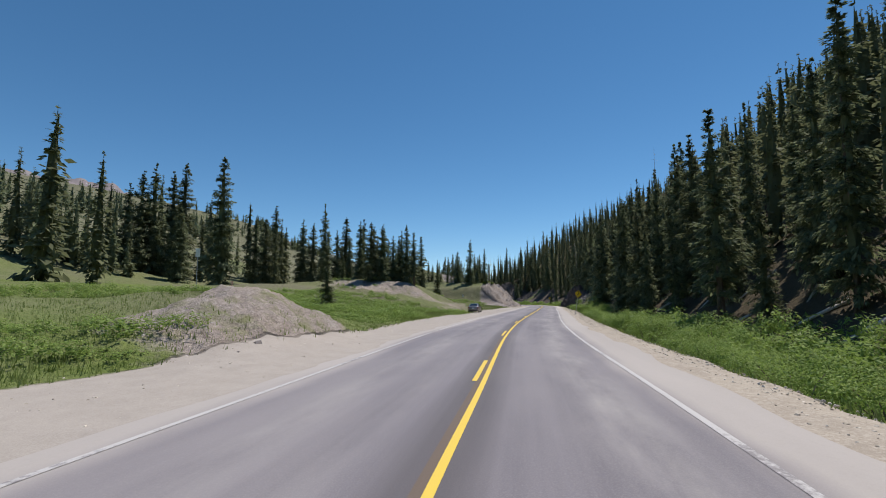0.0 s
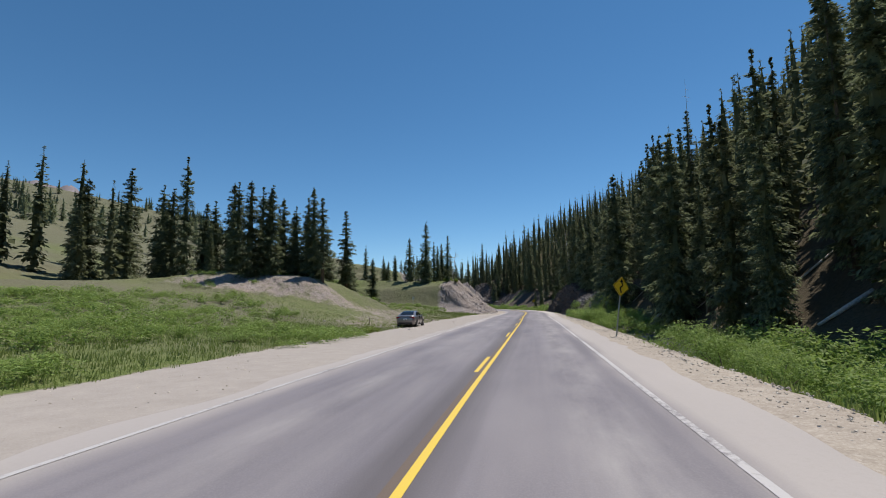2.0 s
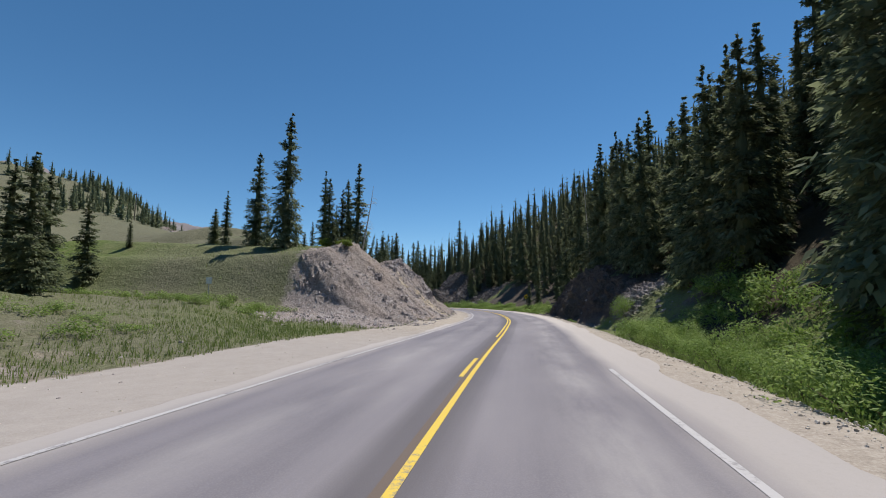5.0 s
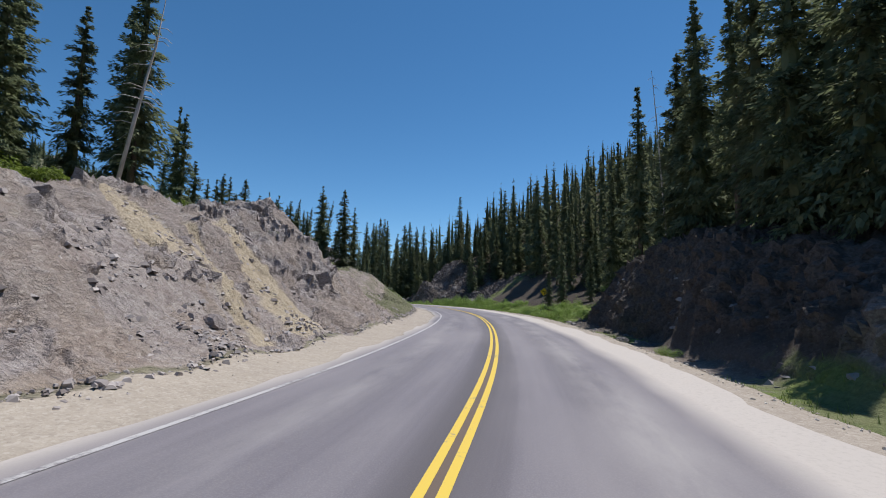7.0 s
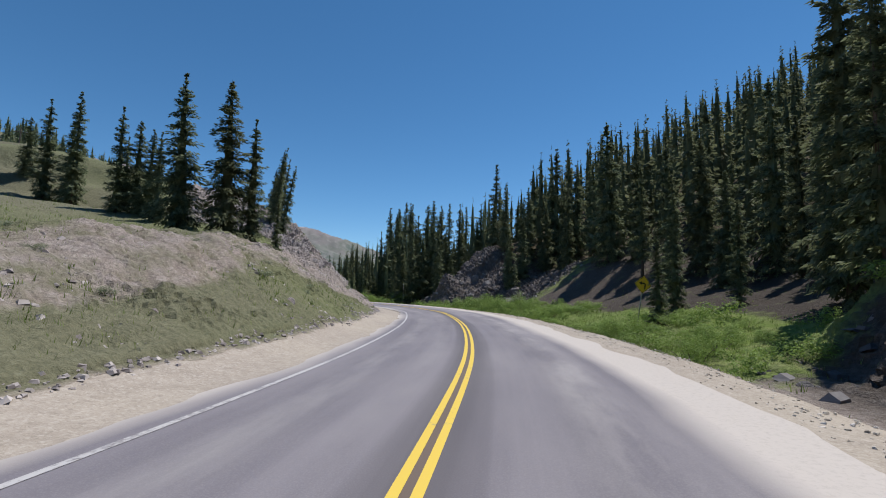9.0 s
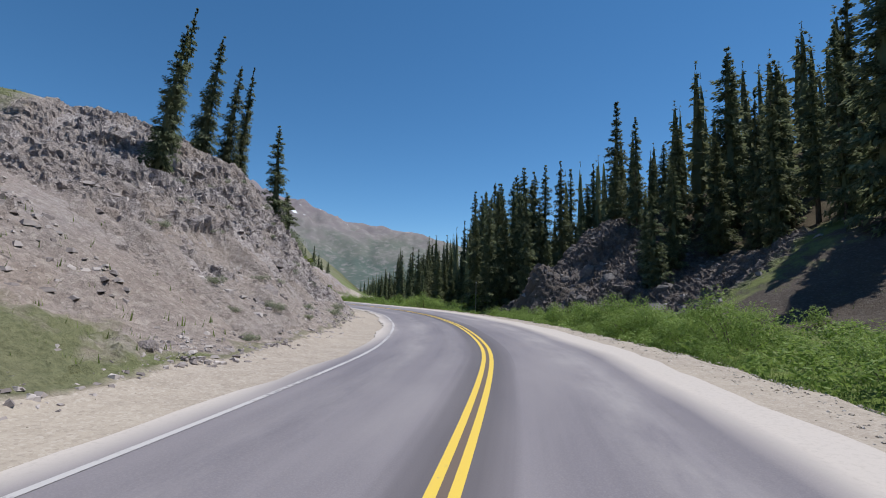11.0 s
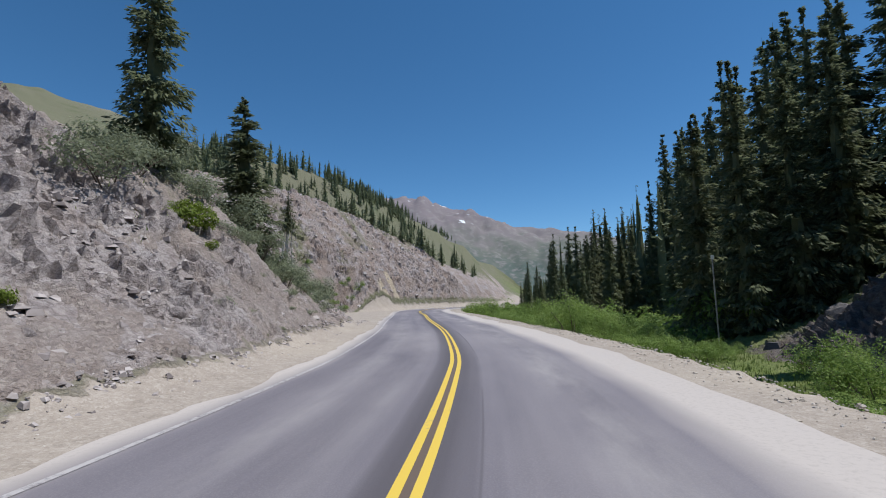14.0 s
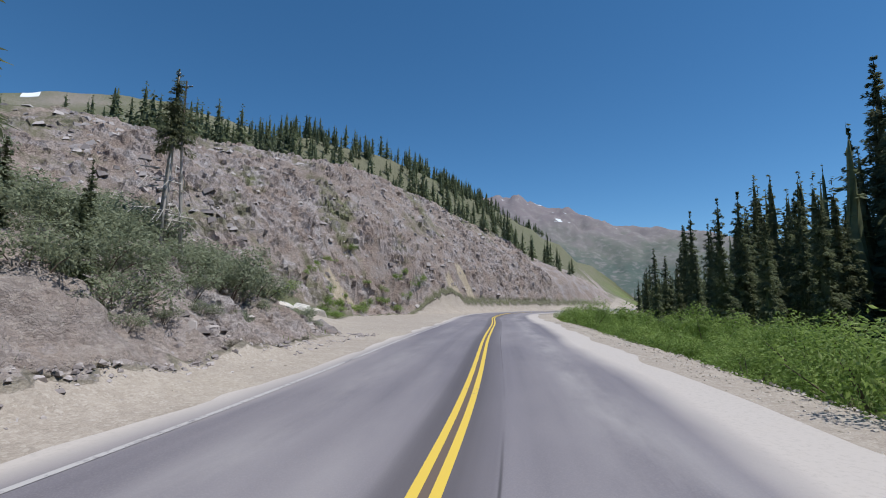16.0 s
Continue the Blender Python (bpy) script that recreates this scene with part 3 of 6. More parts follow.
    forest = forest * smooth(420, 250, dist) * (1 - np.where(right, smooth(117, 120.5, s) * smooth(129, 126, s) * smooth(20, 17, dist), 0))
    dry = np.clip(0.35 + 1.1 * fbm(x, y, 14, 77, 3) + np.where(right, -0.4, tab([0, 40, 70, 110, 150, 190], [-.4, -.2, .3, .3, .3, .35])) + 0.55 * smooth(35, 70, dist) * np.where(right, 0, 1) + np.where(right, 0.6 * smooth(117, 121, s) * smooth(129, 126, s), 0.5 * smooth(205, 220, s)), 0, 1)
    snow = np.zeros(len(x))
    # dark soil plus painted shade on the right; the sunlit gully kept lighter
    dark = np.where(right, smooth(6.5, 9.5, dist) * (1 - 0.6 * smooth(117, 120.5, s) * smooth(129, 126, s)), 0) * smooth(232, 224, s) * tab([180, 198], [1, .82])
    drift = 0.9 * fbm(x, y, 3, 91, 3)
    ochre = np.zeros(len(x))
    for s0, s1, lo, hi, wd in ((131.3, 129.0, 5.9, 10.6, 0.95), (128.4, 126.4, 6.4, 9.9, 0.34), (127.2, 125.9, 9.2, 12.4, 0.75), (267, 268, 14, 16.5, 1.2), (287, 288, 6, 8, 1.0), (283, 284, 6, 7.5, 0.8)):
        down = np.clip((hi - dist) / (hi - lo), 0, 1)
        line_s = s0 + (s1 - s0) * down
        half = wd * (1 + 0.9 * down)
        ochre = np.maximum(ochre, np.where(right, 0, smooth(half, half * .5, np.abs(s + 0.5 * drift - line_s)) * smooth(lo - .6, lo, dist) * smooth(hi + .8, hi, dist)))
    alpine = smooth(95, 170, z)
    rock = np.maximum(rock, alpine * (0.55 + 0.9 * fbm(x, y, 120, 88, 3)).clip(0, 1))
    grass = grass * (1 - 0.75 * alpine * (0.5 + 1.2 * fbm(x, y, 150, 89, 3)).clip(0, 1))
    snow = np.where((alpine > 0.5) & (fbm(x, y, 90, 95, 3) > 0.42), 1.0, 0.0)
    if rough:
        crag = fbm(x, y, 2.6, 9, 4, 0.55)
        ridged = 0.5 - np.abs(fbm(x, y, 3.4, 21, 3, 0.5)) * 1.6
        z = z + rock * (1 - alpine) * (0.8 * crag + 0.5 * ridged - 0.25) + alpine * 14 * fbm(x, y, 90, 90, 4) + (1 - rock) * smooth(0.5, 3, dist - edge) * 0.35 * fbm(x, y, 5, 3, 4)
        z = z + bare * (1 - rock) * 0.35 * fbm(x, y, 1.8, 15, 3)
        z = z + gravel * smooth(4.4, 5.2, dist) * np.where(right, 0.06, 0.015) * fbm(x, y, 0.9, 11, 2)
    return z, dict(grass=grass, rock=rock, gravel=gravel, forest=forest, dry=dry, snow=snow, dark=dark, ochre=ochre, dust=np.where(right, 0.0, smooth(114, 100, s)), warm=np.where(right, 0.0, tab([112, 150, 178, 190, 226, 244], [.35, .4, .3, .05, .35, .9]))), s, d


def height(x, y):
    return float(land([x], [y])[0][0])


def spaced(lo, hi, step, reach, grow=1.16):
    mid = list(np.arange(lo, hi + step, step))
    a, b, st = [lo], [mid[-1]], step
    while b[-1] < hi + reach:
        st *= grow
        b.append(b[-1] + st)
        a.append(a[-1] - st)
    return np.array(a[:0:-1] + mid + b[1:])


def mesh_object(name, verts, faces, material, parent=None, flat=True):
    me = bpy.data.meshes.new(name)
    me.from_pydata([tuple(v) for v in verts] if not isinstance(verts, list) else verts, [], faces if isinstance(faces, list) else faces.tolist())
    me.materials.append(material)
    if not flat:
        me.polygons.foreach_set("use_smooth", [True] * len(me.polygons))
    ob = new(name, me)
    ob.parent = parent
    return ob


def build_ground():
    xs, ys = spaced(-62, 68, 0.66, 2600, 1.13), spaced(-6, 292, 0.66, 2600, 1.13)
    gx, gy = np.meshgrid(xs, ys)
    x, y = gx.ravel(), gy.ravel()
    z, masks, s, d = land(x, y)
    nx, ny = len(xs), len(ys)
    i = (np.arange(ny - 1)[:, None] * nx + np.arange(nx - 1)[None, :]).ravel()
    faces = np.stack([i, i + 1, i + 1 + nx, i + nx], 1)
    me = bpy.data.meshes.new("ground")
    me.vertices.add(len(x))
    me.vertices.foreach_set("co", np.stack([x, y, z], 1).ravel())
    me.loops.add(faces.size)
    me.loops.foreach_set("vertex_index", faces.ravel())
    me.polygons.add(len(faces))
    me.polygons.foreach_set("loop_start", np.arange(0, faces.size, 4))
    me.polygons.foreach_set("use_smooth", np.ones(len(faces), bool))
    me.update(calc_edges=True)
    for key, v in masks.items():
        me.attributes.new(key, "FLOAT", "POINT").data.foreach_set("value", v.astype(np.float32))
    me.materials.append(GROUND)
    ob = new("ground", me)
    tagged(ob, "grassy mountain ground with bare rubble cuts and gravel verges", "ground", kind="structure")
    return ob


def build_mountain():
    """The bare mountain at the head of the valley."""
    az = np.radians(np.linspace(2, 72, 190))
    rad = np.linspace(950, 2300, 60)
    A, Rr = np.meshgrid(az, rad)
    x, y = 10 - np.sin(A) * Rr, 200 + np.cos(A) * Rr
    deg = np.degrees(A)
    crest = np.interp(deg, [2, 12, 18, 22.7, 27.8, 33.3, 35.7, 38.7, 40.7, 44, 48, 56, 64, 72], [80, 150, 205, 240, 262, 292, 330, 356, 398, 378, 370, 330, 290, 240])
    ramp = smooth(950, 1650, Rr) * (1 - 0.55 * smooth(1700, 2300, Rr))
    rough = fbm(x.ravel(), y.ravel(), 210, 131, 6, 0.55).reshape(x.shape)
    gully = np.abs(fbm(x.ravel() * 1.0, y.ravel(), 130, 171, 4, 0.55)).reshape(x.shape)
    z = crest * ramp * (1 + 0.12 * rough) - 95 * gully * ramp * (1 - 0.6 * smooth(1450, 1650, Rr)) - 5
    h, w = x.shape
    i = (np.arange(h - 1)[:, None] * w + np.arange(w - 1)[None, :]).ravel()
    faces = np.stack([i, i + w, i + 1 + w, i + 1], 1)
    k = Mat("bare_mountain", 0.95, 0.1)
    p = k.position()
    f = k.noise(p, 0.012, 6, 0.65)
    g = k.noise(p, 0.05, 5, 0.6)
    sep = k.node("ShaderNodeSeparateXYZ", Vector=p)
    up = k.math("ADD", k.math("MULTIPLY", sep.outputs[2], 1 / 330), k.math("MULTIPLY", k.math("SUBTRACT", f, 0.5), 0.9))
    col = k.ramp(up, [(0.18, (0.060, 0.085, 0.048)), (0.40, (0.135, 0.135, 0.09)), (0.62, (0.20, 0.165, 0.145)), (0.85, (0.20, 0.155, 0.15))])
    col = k.mix(k.step(g, 0.5, 0.75), col, (0.27, 0.235, 0.21))
    white = k.math("MULTIPLY", k.step(k.noise(k.scaled(p, 1, 1, 3.0), 0.02, 3), 0.67, 0.70), k.step(sep.outputs[2], 215, 240))
    col = k.mix(white, col, (0.85, 0.87, 0.9))
    # blue air between here and there, tinted into the mountain's own colour
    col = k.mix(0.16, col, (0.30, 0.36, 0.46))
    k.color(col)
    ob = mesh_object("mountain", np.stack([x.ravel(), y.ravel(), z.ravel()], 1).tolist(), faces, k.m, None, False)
    tagged(ob, "bare brown mountain with green flanks and snow patches", "mountain", kind="structure")


ground = build_ground()
build_mountain()
print("line length", ARC[-1], "ground verts", len(ground.data.vertices))


def ribbon(name, s0, s1, d0, d1, z, material, parent=None, step=1.0, cols=1, uv=False, crown=0.0, jag=0.0, shift=None):
    """A strip of road surface or paint that follows the line."""
    n = max(2, int((s1 - s0) / step) + 1)
    ss, dd = np.linspace(s0, s1, n), np.linspace(d0, d1, cols + 1)
    verts, faces, coords = [], [], []
    rng = np.random.RandomState(int(abs(s0) * 7 + abs(d0) * 31) % 9999)
    for s in ss:
        for j, d in enumerate(dd):
            e = d + (shift(s) if shift and (j == 0 or cols == 1) else 0.0)
            if jag and j in (0, cols):
                e = e + jag * (value_noise(np.array([s]), np.array([j * 50.0]), 2.5, 8)[0] + 0.6 * value_noise(np.array([s]), np.array([j * 50.0]), 0.8, 9)[0])
            x, y = on_road(s, e)
            verts.append((float(x), float(y), z - crown * abs(e)))
            coords.append((e / 10, s / 10))
    w = cols + 1
    for i in range(n - 1):
        for j in range(cols):
            a = i * w + j
            faces.append((a, a + 1, a + 1 + w, a + w))
    ob = mesh_object(name, verts, faces, material, parent, flat=False)
    if uv:
        layer = ob.data.uv_layers.new(name="lane")
        idx = np.empty(len(ob.data.loops), np.int32)
        ob.data.loops.foreach_get("vertex_index", idx)
        layer.data.foreach_set("uv", np.array(coords, np.float32)[idx].ravel())
    return ob


def left_edge(s):
    """Distance of the left edge line from the centre line."""
    return float(np.interp(s, [0, 24, 40, 75, 111, 126, 148, 182, 200, 218], [-3.55, -3.7, -3.8, -3.9, -3.5, -3.3, -3.1, -3.2, -3.4, -3.45]))


road = ribbon("road", -70, 345, -0.55, 4.45, 0.0, ASPHALT, step=0.5, cols=10, uv=True, crown=0.004, jag=0.35, shift=left_edge)
tagged(road, "worn grey-purple asphalt two-lane mountain road with dusty edges", "road", kind="structure")
line = ribbon("yellow_line", -70, 345, 0.045, 0.145, 0.006, YELLOW, road, 0.6, crown=0.004)
line.name = "solid_yellow_line"
ribbon("solid_yellow_line", 105, 345, -0.145, -0.045, 0.006, YELLOW, road, 0.6, crown=0.004)
for i in range(-5, 9):
    s0 = 9.0 + 12.15 * i
    ribbon("yellow_dash", s0, s0 + 3.2, -0.145, -0.045, 0.006, YELLOW, road, 0.5, crown=0.004)
ribbon("white_edge_line", -70, 205, -0.05, 0.05, 0.006, WHITE, road, 0.6, crown=0.004, shift=left_edge)
ribbon("white_edge_line", 205, 345, -0.05, 0.05, 0.006, FADED, road, 0.6, crown=0.004, shift=left_edge)
ribbon("white_edge_line", -70, 96, 3.16, 3.27, 0.006, WHITE, road, 0.6, crown=0.004)


# ---------------------------------------------------------------- plants
def part(name, verts, faces, material, parent, label="", smooth_shade=False):
    ob = mesh_object(name, verts, faces, material, parent, flat=not smooth_shade)
    if label:
        ob["label"] = label
    return ob


def tube(points, radii, sides=7):
    """A tapered tube through the points."""
    verts, faces = [], []
    for i, (p, r) in enumerate(zip(points, radii)):
        a = Vector(points[min(i + 1, len(points) - 1)]) - Vector(points[max(i - 1, 0)])
        q = a.to_track_quat("Z", "Y")
        for k in range(sides):
            t = 2 * math.pi * k / sides
            verts.append(tuple(Vector(p) + q @ Vector((r * math.cos(t), r * math.sin(t), 0))))
    for i in range(len(points) - 1):
        for k in range(sides):
            a, b = i * sides + k, i * sides + (k + 1) % sides
            faces.append((a, b, b + sides, a + sides))
    faces.append(tuple(range(sides))[::-1])
    faces.append(tuple(range((len(points) - 1) * sides, len(points) * sides)))
    return verts, faces


def spruce_crown(rng, h, r, levels, per, detail, bottom=0.06, gaps=0.0):
    """Boughs of a spruce: uneven whorls, each bough a fan of small hanging sprays."""
    v, f = [], []
    # the dense inner part of the crown
    rings, sides = (9, 7) if detail else (4, 5)
    for i in range(rings + 1):
        t = bottom + 0.02 + (0.88 - bottom) * i / rings
        q = ((0.22 if detail else 0.34) * r * (1 - t) ** 0.9 + 0.001 * h) * (0.5 if i == 0 else 1)
        for j in range(sides):
            a = 6.283 * (j + 0.5 * (i % 2)) / sides
            w = q * rng.uniform(0.5, 1.3)
            v.append((math.cos(a) * w, math.sin(a) * w, h * t + rng.uniform(-0.25, 0.25) * h / rings))
    for i in range(rings):
        for j in range(sides):
            a, b = i * sides + j, i * sides + (j + 1) % sides
            f.append((a, b, b + sides, a + sides))
    sprays = 50 if detail else 4
    taper = rng.uniform(0.52, 0.80)
    if bottom > 0.08:
        taper = 0.5
    for lv in range(levels):
        t = bottom + (1 - bottom) * (lv + rng.uniform(-0.6, 0.6)) / levels
        t = min(max(t, bottom), 0.985)
        reach0 = 0.88 * r * (1 - t) ** taper * min(1.0, (1.02 - t) / 0.22) ** 0.6 * (0.72 + 0.28 * min(1, (t - bottom + 0.03) / 0.12)) + 0.008 * h
        reach0 *= rng.uniform(0.78, 1.12)
        n = max(5 if detail else 4, int(per * (0.55 + 0.45 * (1 - t))))
        spin = rng.uniform(0, 6.28)
        for b in range(n):
            if t < 0.7 and rng.random() < gaps:
                continue
            az = spin + 6.283 * (b + rng.uniform(-0.35, 0.35)) / n
            ln = reach0 * rng.uniform(0.55, 1.1)
            if rng.random() < 0.12:
                ln *= 1.22
            rise = rng.uniform(-0.12, 0.12) - 0.30 + 0.62 * t          # low boughs hang, high ones point up
            zz = min(h * t + rng.uniform(-1.9, 1.9) * h / levels, h * 0.985)
            ln *= min(1.0, ((1.04 - zz / h) / (1.04 - t)) ** (taper + 0.25))
            for q in range(sprays):
                u = (q + rng.uniform(0.1, 0.9)) / sprays
                u = 0.12 + 0.88 * u ** 0.8
                swing = rng.choice((-1, 1)) * rng.uniform(0.1, 1.2)
                turn = az + swing * (1.15 - 0.6 * u)
                long = (0.125 * ln + 0.0085 * h) * rng.uniform(0.6, 1.4) if detail else (0.45 * ln + 0.011 * h) * rng.uniform(0.7, 1.3)
                out = max(0.0, ln * u - 0.5 * long)
                dip = rng.uniform(0.1, 1.25) * (1.1 - 0.7 * t) - 0.25 * t
                ca, sa = math.cos(turn), math.sin(turn)
                cd, sd = math.cos(dip), math.sin(dip)
                off = az + swing * 0.30 * (1 - 0.5 * u)
                px, py = math.cos(off) * out, math.sin(off) * out
                pz = zz + ln * u * (rise - 0.12 * u) + rng.uniform(-0.5, 0.5) * long
                wide = long * (rng.uniform(0.17, 0.27) if detail else rng.uniform(0.26, 0.42))
                roll = rng.uniform(-0.7, 0.7)
                sx, sy, sz = -sa * math.cos(roll) * wide, ca * math.cos(roll) * wide, math.sin(roll) * wide
                mx, my, mz = px + ca * cd * long * 0.42, py + sa * cd * long * 0.42, pz - sd * long * 0.36
                a = len(v)
                v.extend([(px, py, pz), (mx + sx, my + sy, mz + sz), (px + ca * cd * long, py + sa * cd * long, pz - sd * long), (mx - sx, my - sy, mz - sz)])
                f.append((a, a + 1, a + 2, a + 3))
    # leader
    for q in range(4):
        a = len(v)
        an = q * 1.57 + rng.uniform(-.3, .3)
        w = 0.0028 * h
        v.extend([(math.cos(an) * w, math.sin(an) * w, h * 0.94), (math.cos(an + 2.2) * w, math.sin(an + 2.2) * w, h * 0.945), (0, 0, h * 1.004)])
        f.append((a, a + 1, a + 2))
    return v, f


def make_spruce(seed, h, r, levels=28, per=9, bottom=0.05, gaps=0.05, name="spruce_tree", label="dark green spruce with a narrow ragged crown", dead_low=0):
    rng = random.Random(seed)
    tree = new(name)
    tagged(tree, label, "spruce tree", "roadside spruces")
    lean = rng.uniform(-0.15, 0.15)
    pts = [(0, 0, -0.5), (0.02, 0, h * 0.25), (lean * 0.6, 0.03, h * 0.6), (lean * 0.2, 0, h * 0.97)]
    v, f = tube(pts, [0.014 * h + 0.04, 0.012 * h, 0.007 * h, 0.015], 7)
    part("trunk", v, f, BARK, tree, "grey-brown bark trunk", True)
    v, f = spruce_crown(rng, h, r, levels, per, True, bottom, gaps)
    part("crown", v, f, NEEDLES, tree)
    if dead_low:
        for i in range(dead_low):
            z = h * rng.uniform(0.12, bottom + 0.1)
            a, ln = rng.uniform(0, 6.28), rng.uniform(0.5, 1.3)
            v, f = tube([(0, 0, z), (math.cos(a) * ln * .6, math.sin(a) * ln * .6, z - .05), (math.cos(a) * ln, math.sin(a) * ln, z - ln * .35)], [.03, .02, .006], 4)
            part("dead_branch", v, f, DEADWOOD, tree, "bare grey dead branch")
    return tree


UNIT = 14.0
KINDS = [make_spruce(11, UNIT, 2.3, 33, 10), make_spruce(12, UNIT, 1.95, 34, 9), make_spruce(13, UNIT, 2.5, 33, 10),
         make_spruce(14, UNIT, 1.7, 33, 9, 0.10, 0.08), make_spruce(15, UNIT, 2.05, 31, 9, 0.18, 0.12, dead_low=6), make_spruce(16, UNIT, 2.75, 33, 10, 0.03)]
used = set()


def plant(kind, x, y, h, rng, wide=1.0, lean=0.0, tip=0.0):
    z = height(x, y)
    m = Matrix.Translation((x, y, z - 0.1)) @ Matrix.Rotation(radians(tip), 4, "Y") @ Euler((lean, rng.uniform(-0.025, 0.025), rng.uniform(0, 6.28))).to_matrix().to_4x4()
    k = h / UNIT
    m = m @ Matrix.Diagonal((k * wide, k * wide, k, 1))
    if kind not in used:
        used.add(kind)
        KINDS[kind].matrix_basis = m
        return KINDS[kind]
    q = KINDS[kind].scale
    return copy_thing(KINDS[kind], m @ Matrix.Diagonal((1 / q.x, 1 / q.y, 1 / q.z, 1)))


rng = random.Random(5)
